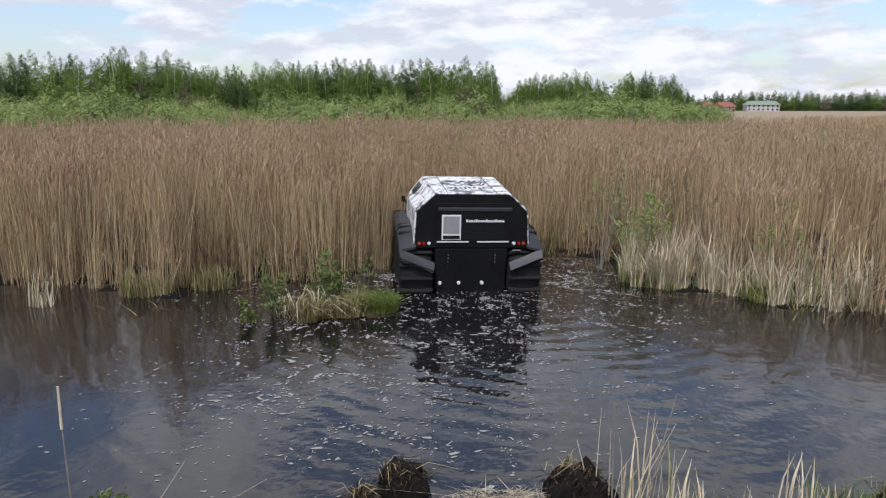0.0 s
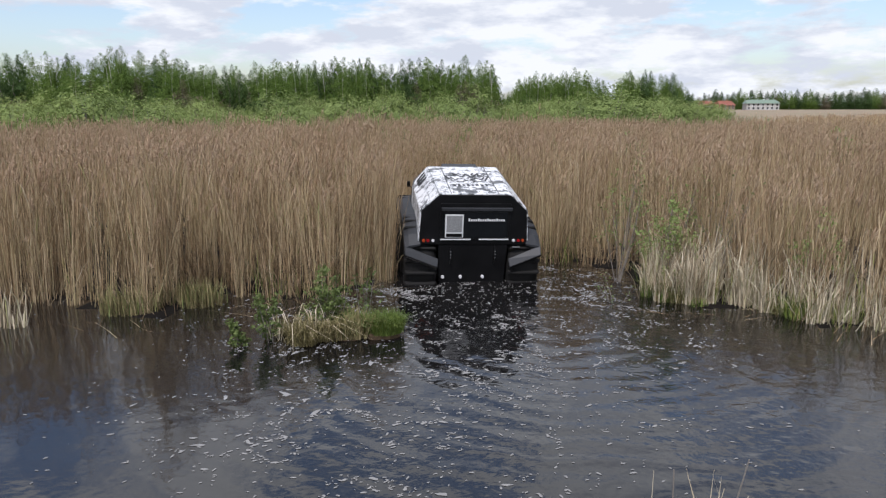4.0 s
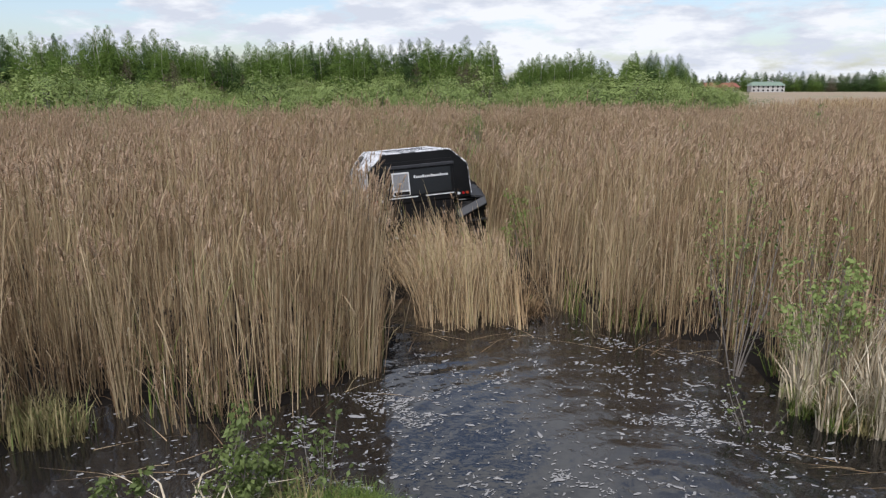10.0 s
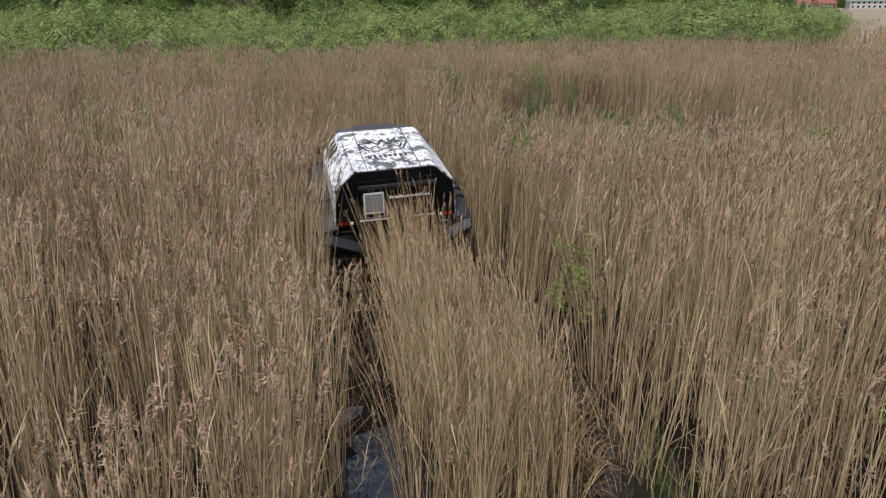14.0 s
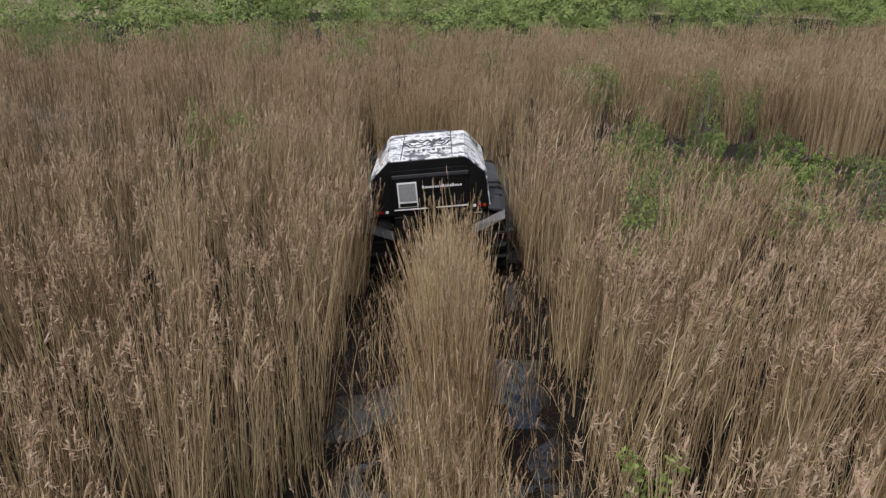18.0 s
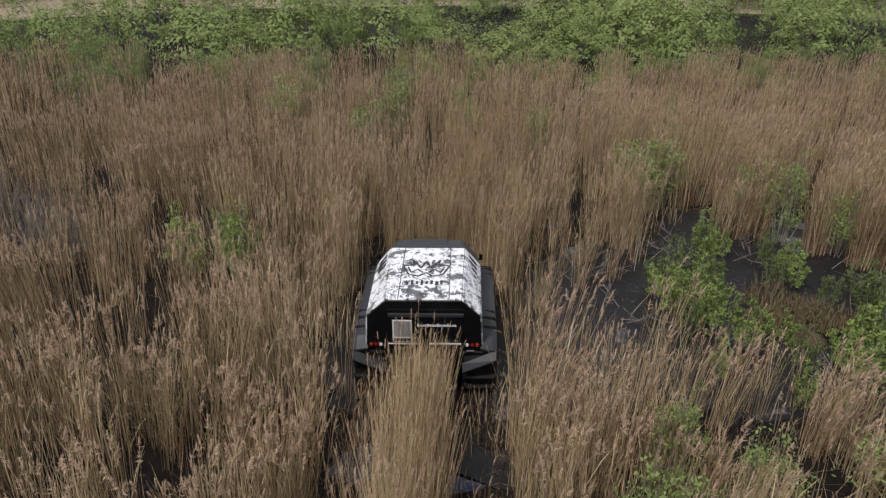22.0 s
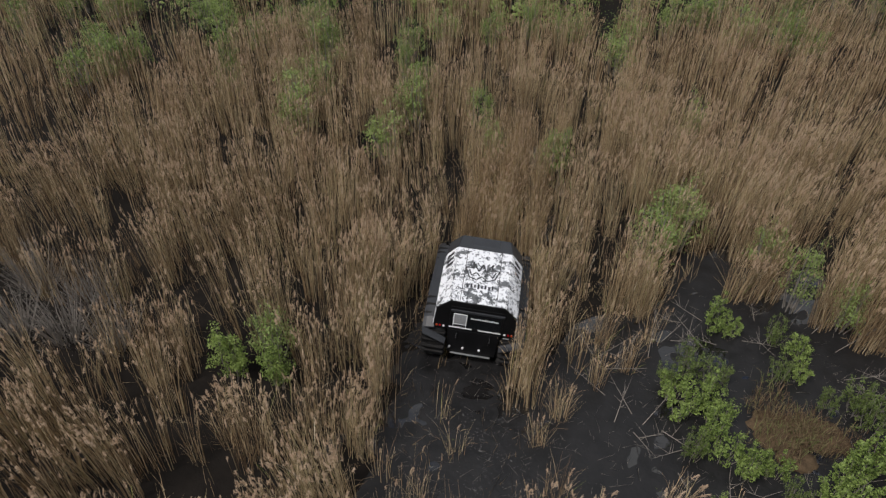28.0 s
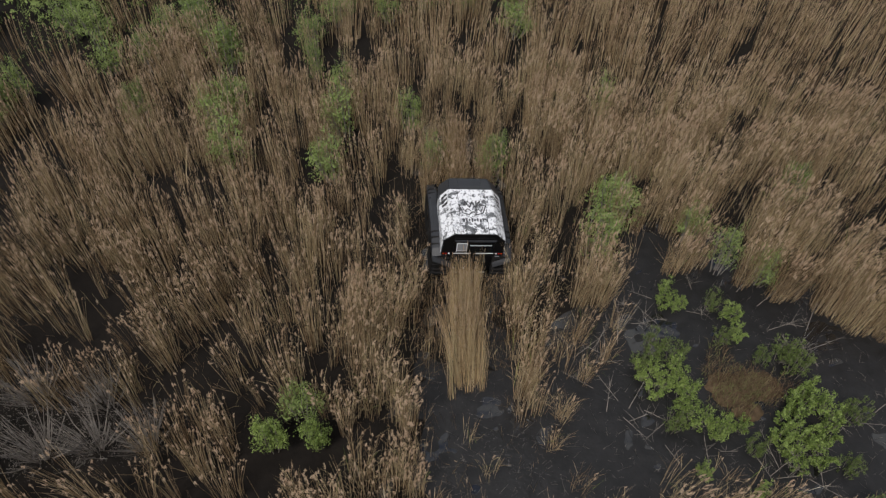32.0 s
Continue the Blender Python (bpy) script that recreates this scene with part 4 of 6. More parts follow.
    part("sticker_field", box(-0.505, -0.225, yb - 0.033, yb - 0.026, 1.575, 1.875), plain("pale_print", (0.20, 0.205, 0.21), 0.6, 0, 0.4, 0.6, 60.0), sticker)
    for k in range(16):
        x = -0.11 + k * 0.042
        tall = 0.034 if k % 4 else 0.05
        part("mark", box(x, x + 0.03, yb - 0.027, yb - 0.018, 1.775, 1.775 + tall), WHITE, door)
    for sg in (-1, 1):
        for x, mat, lab in ((0.91, AMBER, "amber lamp"), (0.83, RED, "red lamp"), (0.74, CLEAR, "white reversing lamp")):
            part("tail_lamp", rod((sg * x, -1.575, 1.405), (sg * x, -1.6, 1.405), 0.03, 0.025, 14), mat, root, lab)
    part("grip", box(0.72, 0.86, -1.60, -1.57, 1.275, 1.29), STEEL, root)
    # lower rear plate with rivets and small lamps
    low = part("rear_plate", plate([(-0.64, -1.56, 1.30), (-0.60, -1.535, 0.50), (0.60, -1.535, 0.50), (0.64, -1.56, 1.30)][::-1], 0.02, 0.008), BLACK, root)
    for x in (-0.41, 0.41):
        part("fold", box(x - 0.012, x + 0.012, -1.60, -1.565, 0.95, 1.30, 0.004), BLACK, low)
        for z in (1.20, 1.14, 1.08):
            part("rivet", rod((x, -1.595, z), (x, -1.607, z), 0.012, 0.009, 8), STEEL, low)
    for x in (-0.54, -0.21, 0.20):
        part("step_lamp", rod((x, -1.55, 0.70), (x, -1.59, 0.70), 0.032, 0.026, 12), CLEAR, low, "small round white lamp")
    part("tow_bar", box(-0.5, 0.5, -1.59, -1.54, 0.475, 0.50, 0.008), STEEL, root)
    for sg in (-1, 1):
        # running fender along the side, rear flap and front flap
        bm = bmesh.new()
        prof = [(-1.62, 1.30), (-1.40, 1.44), (-1.05, 1.56), (-0.60, 1.60), (0.90, 1.59), (1.30, 1.49), (1.60, 1.32)]
        rows = [[bm.verts.new((sg * x, y, z + dz)) for x, dz in ((0.97, 0.05), (1.17, 0.02), (1.25, -0.02), (1.26, -0.13), (1.23, -0.13), (1.22, -0.04), (0.97, 0.02))] for y, z in prof]
        for p, q in zip(rows, rows[1:]):
            for k in range(7):
                bm.faces.new((p[k], p[(k + 1) % 7], q[(k + 1) % 7], q[k]))
        bm.faces.new(rows[0])
        bm.faces.new(rows[-1][::-1])
        part("fender", bm, GREY, root, "dark grey fender over the tyres")
        flap = part("mud_flap", plate([(sg * 1.25, -1.60, 1.32), (sg * 0.64, -1.68, 1.09), (sg * 0.66, -1.76, 0.95), (sg * 1.24, -1.72, 1.17)][::-sg], 0.03, 0.01), GREY, root, "slanted grey mud flap")
        part("flap_edge", plate([(sg * 1.24, -1.725, 1.17), (sg * 0.66, -1.765, 0.95), (sg * 0.66, -1.75, 0.91), (sg * 1.24, -1.71, 1.13)][::-sg], 0.02), BLACK, flap)
        part("front_flap", plate([(sg * 1.25, 1.55, 1.38), (sg * 0.64, 1.62, 1.2), (sg * 0.66, 1.74, 1.0), (sg * 1.24, 1.72, 1.2)][::sg], 0.03, 0.01), GREY, root)
        part("mirror", box(sg * 1.02 - 0.035, sg * 1.02 + 0.035, 0.98, 1.03, 1.80, 1.92, 0.012), BLACK, root, "black wing mirror")
        part("mirror_arm", rod((sg * 0.9, 1.0, 1.75), (sg * 1.04, 1.0, 1.85), 0.014), BLACK, root)
        part("side_window", plate([(sg * 0.992, 0.40, 1.50), (sg * 0.972, 0.85, 1.48), (sg * 0.93, 0.82, 1.86), (sg * 0.965, 0.40, 1.92)][::sg], 0.03, 0.005), GLASS, root)
    # wheels
    wheels = []
    for sg in (-1, 1):
        for yy in (-0.87, 0.87):
            wheels.append(wheel(root, sg, yy))
    return root, wheels


tyre_mesh = {}


def wheel(root, sg, yy):
    """One wheel: a rim, its balloon tyre with deep paddle lugs, and hub bolts; it turns on its own x axis."""
    if not tyre_mesh:
        bm = bmesh.new()
        rows, seg = [(-0.24, 0.36), (-0.29, 0.50), (-0.30, 0.64), (-0.25, 0.74), (-0.12, 0.775), (0.12, 0.775), (0.25, 0.74), (0.30, 0.64), (0.29, 0.50), (0.24, 0.36)], 48
        rings = [[bm.verts.new((x, r * math.cos(k / seg * math.tau), r * math.sin(k / seg * math.tau))) for k in range(seg)] for x, r in rows]
        for a, b in zip(rings, rings[1:]):
            for k in range(seg):
                bm.faces.new((a[k], b[k], b[(k + 1) % seg], a[(k + 1) % seg]))
        me = bpy.data.meshes.new("tyre")
        bmesh.ops.recalc_face_normals(bm, faces=bm.faces)
        bm.to_mesh(me)
        bm.free()
        for f in me.polygons:
            f.use_smooth = True
        me.materials.append(RUBBER)
        tyre_mesh["tyre"] = me
        bm = box(-0.305, 0.305, 0.74, 0.83, -0.038, 0.038)
        for v in bm.verts:
            if v.co.y > 0.8:
                v.co.x *= 0.86
                v.co.z *= 0.6
        soften(bm, 0.01, 1)
        me = bpy.data.meshes.new("lug")
        bm.to_mesh(me)
        bm.free()
        me.materials.append(RUBBER)
        tyre_mesh["lug"] = me
    bm = bmesh.new()
    bmesh.ops.create_cone(bm, cap_ends=True, segments=32, radius1=0.38, radius2=0.38, depth=0.42, matrix=Matrix.Rotation(math.pi / 2, 4, "Y"))
    bmesh.ops.create_cone(bm, cap_ends=True, segments=20, radius1=0.14, radius2=0.11, depth=0.5, matrix=Matrix.Rotation(math.pi / 2, 4, "Y"))
    w = part("wheel", soften(bm, 0.012, 1), GREY, root, "dark steel wheel with a ribbed balloon tyre")
    w.location = (sg * 0.955, yy, 0.8)
    tyre = new("tyre", tyre_mesh["tyre"])
    tyre.parent = w
    for k in range(22):
        lug = new("lug", tyre_mesh["lug"])
        lug.parent = w
        lug.rotation_euler = (k / 22 * math.tau, 0, 0)
    return w, sg, yy


VEHICLE, WHEELS = vehicle()


# ---- trees and shrubs ----
LEAF = island_material("spring_birch_leaf", [(0.0, (0.088, 0.15, 0.03)), (0.5, (0.125, 0.205, 0.042)), (1.0, (0.175, 0.27, 0.058))], 0.85, thin=0.5, each=0.5, broad=0.6)
SPRUCE = island_material("dark_spruce_needle", [(0.0, (0.05, 0.10, 0.03)), (0.5, (0.068, 0.125, 0.037)), (1.0, (0.085, 0.148, 0.044))], 0.85, thin=0.45, each=0.4)
WILLOW = island_material("pale_willow_leaf", [(0.0, (0.125, 0.178, 0.054)), (0.5, (0.19, 0.262, 0.078)), (1.0, (0.275, 0.352, 0.115))], 0.75, thin=0.3, each=0.9, broad=1.0)
BUSH = island_material("fresh_bush_leaf", [(0.0, (0.08, 0.12, 0.032)), (0.4, (0.195, 0.28, 0.07)), (1.0, (0.36, 0.47, 0.14))], 0.55, thin=0.4, each=0.3, broad=0.5)
SPRIG = island_material("dull_green_sapling_leaf", [(0.0, (0.085, 0.12, 0.035)), (0.5, (0.13, 0.18, 0.05)), (1.0, (0.19, 0.245, 0.08))], 0.6, thin=0.35)
# olive darkened to paint the shade between and under the willow domes
SCRUB = island_material("shade_dark_scrub_leaf", [(0.0, (0.065, 0.092, 0.032)), (0.5, (0.09, 0.128, 0.04)), (1.0, (0.135, 0.185, 0.058))], 0.8, thin=0.3, broad=1.2)
BUDS = island_material("brownish_bud_leaf", [(0.0, (0.13, 0.105, 0.075)), (0.5, (0.17, 0.14, 0.095)), (1.0, (0.19, 0.18, 0.10))], 0.9, thin=0.4)
BARK = plain("grey_bark", (0.16, 0.14, 0.12), 0.9, 0, 0.3, 0.4, 2.0)
BIRCH = plain("white_birch_bark", (0.50, 0.48, 0.44), 0.8, 0, 0.3, 0.5, 1.5)
TWIG = plain("grey_twig", (0.185, 0.165, 0.145), 0.9, 0, 0.3, 0.3, 6.0)


def leaf_mesh(name, centres, radii, per, size, mat, r, squash=0.7, hang=0.0, core=None):
    """Small folded leaves scattered over the outsides of many clumps."""
    c = np.repeat(np.asarray(centres), per, 0)
    rad = np.repeat(np.asarray(radii), per)
    n = len(c)
    d = r.normal(size=(n, 3))
    d /= np.linalg.norm(d, axis=1)[:, None]
    p = c + d * (rad * r.uniform(0.45, 1.05, n))[:, None] * np.array([1, 1, squash])
    nrm = d + r.normal(0, 0.6, (n, 3)) + (0, 0, 0.5)
    if core is not None:
        # the crown's outer leaves face away from its core
        away = p - np.asarray(core)
        nrm = 0.5 * d + r.normal(0, 0.28, (n, 3)) + (0, 0, 0.3) + 1.8 * away / (np.linalg.norm(away, axis=1)[:, None] + 1e-6)
    nrm /= np.linalg.norm(nrm, axis=1)[:, None]
    # hanging sprays point down, other leaves any way
    u = np.cross(nrm, r.normal(size=(n, 3)))
    u[:, 2] += hang * np.where(u[:, 2] < 0, -1, 1)
    u /= np.linalg.norm(u, axis=1)[:, None]
    w = np.cross(nrm, u)
    s = (size * r.uniform(0.6, 1.4, n) * (1.0 if core is None else (rad / np.mean(radii)).clip(0.35, 1.15)))[:, None]
    verts = np.stack([p - u * s, p + w * s * 0.55 + nrm * s * 0.15, p + u * s, p - w * s * 0.55 + nrm * s * 0.15], 1).reshape(-1, 3)
    b = (np.arange(n) * 4)[:, None]
    return mesh_object(name, verts, [np.concatenate([b + np.array([[0, 1, 2]]), b + np.array([[0, 2, 3]])])], [mat])


def branchy(bm, base, top, r0, r, count, reach, tips):
    """A bent trunk with limbs; adds limb ends to tips."""
    mid = (Vector(base) + Vector(top)) / 2 + Vector((r.normal(0, 0.03), r.normal(0, 0.03), 0)) * (Vector(top) - Vector(base)).length
    rod(base, mid, r0, r0 * 0.65, 6, bm)
    rod(mid, top, r0 * 0.65, r0 * 0.2, 6, bm)
    for k in range(count):
        f = 0.3 + 0.68 * (k + r.random()) / count
        p = Vector(base).lerp(mid, f * 2) if f < 0.5 else mid.lerp(Vector(top), f * 2 - 1)
        a = r.uniform(0, math.tau)
        ln = reach * (1.15 - f) * r.uniform(0.7, 1.2)
        q = p + Vector((math.cos(a) * ln, math.sin(a) * ln, ln * r.uniform(0.35, 0.9)))
        rod(p, q, r0 * 0.3 * (1.1 - f), r0 * 0.06, 4, bm)
        tips.append((q, f, ln))
        tips.append((p.lerp(q, 0.55), f, ln))


def tree(kind, seed):
    """A tree of the wood: a trunk with limbs and a pointed crown of many leaf clumps."""
    r = np.random.default_rng(seed)
    h = {"birch": 15.0, "spruce": 16.0, "bare": 11.0}[kind]
    root = new(f"{kind}_tree" if kind != "bare" else "budding_tree")
    bm, tips = bmesh.new(), []
    branchy(bm, (0, 0, -0.6), (r.normal(0, 0.2), r.normal(0, 0.2), h * 0.95), 0.09, r, 7, h * 0.1, tips)
    part("trunk", bm, BIRCH if kind == "birch" else BARK, root)
    cs, rs = [], []
    n = 170
    for k in range(n):
        f = 0.02 + 0.96 * ((k + r.random()) / n) ** 1.1
        a, o = r.uniform(0, math.tau), r.uniform(0.55, 1.0) if k % 4 else r.uniform(0.0, 0.6)
        if kind == "spruce":
            # tiers of drooping boughs under a sharp tip
            tier = (f * 9 + 0.15 * math.sin(a * 3)) % 1.0
            w = h * 0.165 * (1 - f) ** 0.8 * (1.12 - 0.4 * tier) + 0.03
        else:
            w = h * 0.20 * min(1.0, 0.78 + f * 1.2) * (1 - f) ** 0.7 * (1 + 0.2 * math.sin(a * 2 + seed + f * 9)) + 0.05
        cs.append((math.cos(a) * w * o, math.sin(a) * w * o, h * f))
        rs.append((0.13 + 1.2 * (1 - f) ** 0.8) * r.uniform(0.7, 1.25))
    cs += [tuple(q) for q, f, ln in tips]
    rs += [0.5 * (1.1 - f) for q, f, ln in tips]
    per, size, mat = {"birch": (32, 0.155, LEAF), "spruce": (32, 0.155, SPRUCE), "bare": (26, 0.13, BUDS)}[kind]
    ob = new("crown", leaf_mesh("crown", cs, rs, per, size, mat, r, 1.25, 1.2, (0, 0, h * 0.3)))
    ob.parent = root
    label = {"birch": "tall slender birch in fresh green leaf", "spruce": "tall dark green spruce of the wood's edge", "bare": "brownish budding tree at the wood's edge"}[kind]
    return tagged(root, label, "tree", "trees of the wood")


def shrub(seed, mat, name="willow_shrub", label="rounded pale green willow shrub in the marsh", h=3.0, w=2.4, per=22, size=0.056, stems=5, clumps=46):
    r = np.random.default_rng(seed)
    root = new(name)
    bm, cs, rs = bmesh.new(), [], []
    for k in range(stems):
        a, out = r.uniform(0, math.tau), r.uniform(0.25, 1.0)
        top = (math.cos(a) * w * 0.75 * out, math.sin(a) * w * 0.75 * out, h * (1 - 0.45 * out * out) * r.uniform(0.75, 1.0))
        tips = []
        branchy(bm, (math.cos(a) * 0.15, math.sin(a) * 0.15, -0.3), top, 0.022 * h / 3 + 0.006, r, 5, h * 0.22, tips)
        for q, f, ln in tips:
            cs.append(tuple(q))
            rs.append(r.uniform(0.14, 0.26) * h / 3 * 1.3)
    part("stem", bm, TWIG, root)
    for k in range(clumps):
        a, out = r.uniform(0, math.tau), math.sqrt(r.random())
        cs.append((math.cos(a) * w * 0.85 * out, math.sin(a) * w * 0.85 * out, h * (0.92 - 0.5 * out * out) * r.uniform(0.55, 1.0)))
        rs.append(r.uniform(0.2, 0.42) * h / 3)
    ob = new("crown", leaf_mesh("crown", cs, rs, per, size, mat, r))
    ob.parent = root
    return tagged(root, label, "shrub", "shrubs of the marsh")


def far_side(x):
    """How far off the wood's edge lies, by bearing."""
    return 150 + 0.9 * max(0, x + 60) + 0.25 * max(0, -60 - x)


def wood():
    kinds = [("birch", 11), ("birch", 12), ("birch", 13), ("spruce", 21), ("spruce", 22), ("bare", 31)]
    made = [tree(k, s) for k, s in kinds]
    used = [False] * len(made)
    r = np.random.default_rng(5)
    # bearing in degrees right of straight ahead, height of the treetops there
    sky = [(-44, 15.5), (-30, 16.0), (-22, 15.5), (-17, 12.5), (-14, 13.5), (-8, 15.5), (0, 17.0), (3.9, 19.5), (4.3, 7), (5.6, 8), (6, 13), (9, 14.5), (11, 16), (12.2, 13), (13.2, 8), (14, 15), (17, 16), (18.4, 13), (19.2, 7), (20, 5)]
    deg, top = [s[0] for s in sky], [s[1] for s in sky]
    for row, (deep, step) in enumerate(((0, 0.46), (9, 0.46), (20, 0.5))):
        b = -46.0
        while b < 19.6:
            b += step * r.uniform(0.6, 1.4) * (1.0 if b > -25 else 1.35)
            d = far_side(math.tan(radians(b)) * 170) + deep + r.uniform(0, 9)
            high = float(np.interp(b, deg, top)) * r.uniform(0.76, 1.05)
            k = int(r.choice(len(made), p=[0.18, 0.18, 0.16, 0.17, 0.15, 0.16]))
            if b > 5:
                k = int(r.integers(0, 3)) if r.random() < 0.5 else k
            base = (15.0, 15.0, 15.0, 16.0, 16.0, 11.0)[k]
            if k == 5:
                high *= 0.6
            m = pose(d * math.tan(radians(b)), d, 0, 0, 0, r.uniform(0, 360))
            sc = high / base
            ob = copy_thing(made[k], m) if used[k] else made[k]
            used[k] = True
            ob.matrix_basis = m @ Matrix.Diagonal((sc * r.uniform(1.15, 1.75), sc * r.uniform(1.15, 1.75), sc, 1))
    # the far wood behind the houses
    for deep, step in ((0, 0.4), (22, 0.4)):
        b = 18.6
        while b < 36:
            b += step * r.uniform(0.6, 1.4)
            d = 540 + deep + r.uniform(0, 12)
            k = int(r.choice(len(made), p=[0.06, 0.06, 0.05, 0.4, 0.38, 0.05]))
            m = pose(d * math.tan(radians(b)), d, 0, 0, 0, r.uniform(0, 360))
            sc = float(np.interp(b, [18, 22, 28, 36], [12, 15, 15, 20])) / 15 * r.uniform(0.75, 1.08)
            copy_thing(made[k], m).matrix_basis = m @ Matrix.Diagonal((sc * 2.2, sc * 2.2, sc, 1))


wood()


def placed(made, used, k, m, sx, sz):
    """The k-th kind at m, scaled: the first time itself, then copies."""
    ob = copy_thing(made[k], m) if used[k] else made[k]
    used[k] = True
    ob.matrix_basis = m @ Matrix.Diagonal((sx, sx, sz, 1))
    return ob


def dome_willow(seed, mat):
    """A grey-green willow grown into a rounded lumpy dome down to the ground."""
    r = np.random.default_rng(seed)
    root = new("willow_shrub")
    h, w = 3.2, 2.5
    bm, tips = bmesh.new(), []
    for k in range(6):
        a, out = r.uniform(0, math.tau), r.uniform(0.2, 0.8)
        branchy(bm, (math.cos(a) * 0.2, math.sin(a) * 0.2, -0.3), (math.cos(a) * w * out, math.sin(a) * w * out, h * (1.0 - 0.5 * out * out)), 0.03, r, 4, h * 0.2, tips)
    part("stem", bm, TWIG, root)
    n = 190
    up, a = r.random(n) ** 0.65, r.uniform(0, math.tau, n)
    flat = np.sqrt(1 - up * up)
    lump = 1 + 0.16 * np.sin(a * 3 + seed) * flat + 0.12 * np.sin(a * 5 + up * 7 + seed * 2) + r.normal(0, 0.07, n)
    cs = np.stack([w * flat * np.cos(a) * lump, w * flat * np.sin(a) * lump, h * (0.06 + 0.9 * up) * lump], 1)
    ob = new("crown", leaf_mesh("crown", cs, r.uniform(0.22, 0.46, n), 12, 0.085, mat, r, 0.8, 0.0, (0, 0, h * 0.15)))
    ob.parent = root
    return tagged(root, "rounded pale green willow shrub in the marsh", "shrub", "shrubs of the marsh")


def willows():
    made = [dome_willow(s, WILLOW) for s in (41, 42, 43, 44, 45)]
    r = np.random.default_rng(8)
    used = [False] * 5
    n = 0
    while n < 300:
        b = r.uniform(-46, 27)
        x0 = 58 * math.tan(radians(b))
        near = float(shrub_front(x0))
        d = near + 1.5 + 88 * r.random() ** 1.15
        x = x0 + (d - near) * math.tan(radians(b)) * 0.9
        if x > 60 and d < shrub_front(x):
            continue
        sc = r.lognormal(-0.08, 0.3) * float(np.interp(d - near, [0, 12, 50], [0.7, 0.82, 0.98]))
        placed(made, used, int(r.integers(0, 5)), pose(x, d, 0, 0, 0, r.uniform(0, 360)), sc * r.uniform(1.0, 1.3), min(sc, 1.25) * r.uniform(0.95, 1.25))
        n += 1


willows()


def undergrowth():
    """Low leafy scrub that closes the willow belt, in rounded humps; and thicket at the wood's foot."""
    r = np.random.default_rng(28)
    b = np.radians(r.uniform(-47, 30, 9000))
    x0 = 58 * np.tan(b)
    near = shrub_front(x0)
    d = near + 95 * r.random(len(b)) ** 1.45 - 2.5 * noise_field(x0, near, 3.0, 40)
    x = x0 + (d - near) * np.tan(b) * 0.9
    hump = noise_field(x, d, 3.2, 41) ** 1.5 * np.interp(d - near, [0, 40], [0.9, 0.6]) + 0.1
    far = 1 + (d - near) / 60
    c = np.stack([x, d, hump * r.uniform(0.55, 1.0, len(x))], 1)
    me = leaf_mesh("willow_scrub", c, (0.55 * far * r.uniform(0.7, 1.3, len(x))), 14, 0.08, SCRUB, r, 0.75, core=np.repeat(c - (0, 0, 2.0), 14, 0))
    tagged(new("willow_scrub", me), "low olive green scrub covering the marsh, darkened as shade between the willows", "scrub", kind="stuff")
    b = np.radians(r.uniform(-47, 19, 3000))
    d = np.array([far_side(float(math.tan(q)) * 170) for q in b]) + r.uniform(-6, 10, len(b))
    x = d * np.tan(b)
    c = np.stack([x, d, 6.0 * noise_field(x, d, 3.0, 43) * r.uniform(0.3, 1.0, len(x)) + 0.4], 1)
    rad = r.uniform(0.9, 1.6, len(x))
    brown = noise_field(x, d, 9.0, 44) > 0.45
    for mat, ok, word in ((SPRUCE, ~brown, "dark green"), (BUDS, brown, "brown")):
        me = leaf_mesh("wood_thicket", c[ok], rad[ok], 11, 0.3, mat, r, 0.9)
        tagged(new("wood_thicket", me), f"{word} thicket along the foot of the wood", "thicket", kind="stuff")


undergrowth()



# ---- the pond: tussocks, sprigs, foam, the near bank ----
def blades(name, x, y, h, lean, width, mat, parent=None, z=0.0, label="", category="", kind="", group=""):
    """Flat curved grass blades with a keel, each in two joints."""
    n = len(x)
    r = rng
    a = r.uniform(0, math.tau, n)
    out = np.stack([np.cos(a), np.sin(a), np.zeros(n)], 1)
    acr = np.stack([-np.sin(a), np.cos(a), np.zeros(n)], 1) * (width * r.uniform(0.6, 1.4, n))[:, None]
    ln = lean * r.uniform(0.2, 1.4, n) * h
    base = np.stack([x, y, np.full(n, z) if np.isscalar(z) else z], 1)
    up = np.array([0, 0, 1.0])
    mid = base + out * (ln * 0.35)[:, None] + up * (h * 0.62)[:, None]
    tip = base + out * ln[:, None] + up * (h * (1 - 0.35 * (ln / np.maximum(h, 0.01)) ** 2).clip(0.2, 1))[:, None]
    keel = out * width * 0.5
    v = np.stack([base - acr, base + acr, base - keel, mid - acr * 0.8, mid + acr * 0.8, mid - keel, tip], 1).reshape(-1, 3)
    b = (np.arange(n) * 7)[:, None]
    quads = np.concatenate([b + np.array([[0, 2, 5, 3]]), b + np.array([[2, 1, 4, 5]])])
    tris = np.concatenate([b + np.array([[3, 5, 6]]), b + np.array([[5, 4, 6]])])
    ob = new(name, mesh_object(name, v, [quads, tris], [mat]))
    if parent is not None:
        ob.parent = parent
    return tagged(ob, label, category, group, kind)


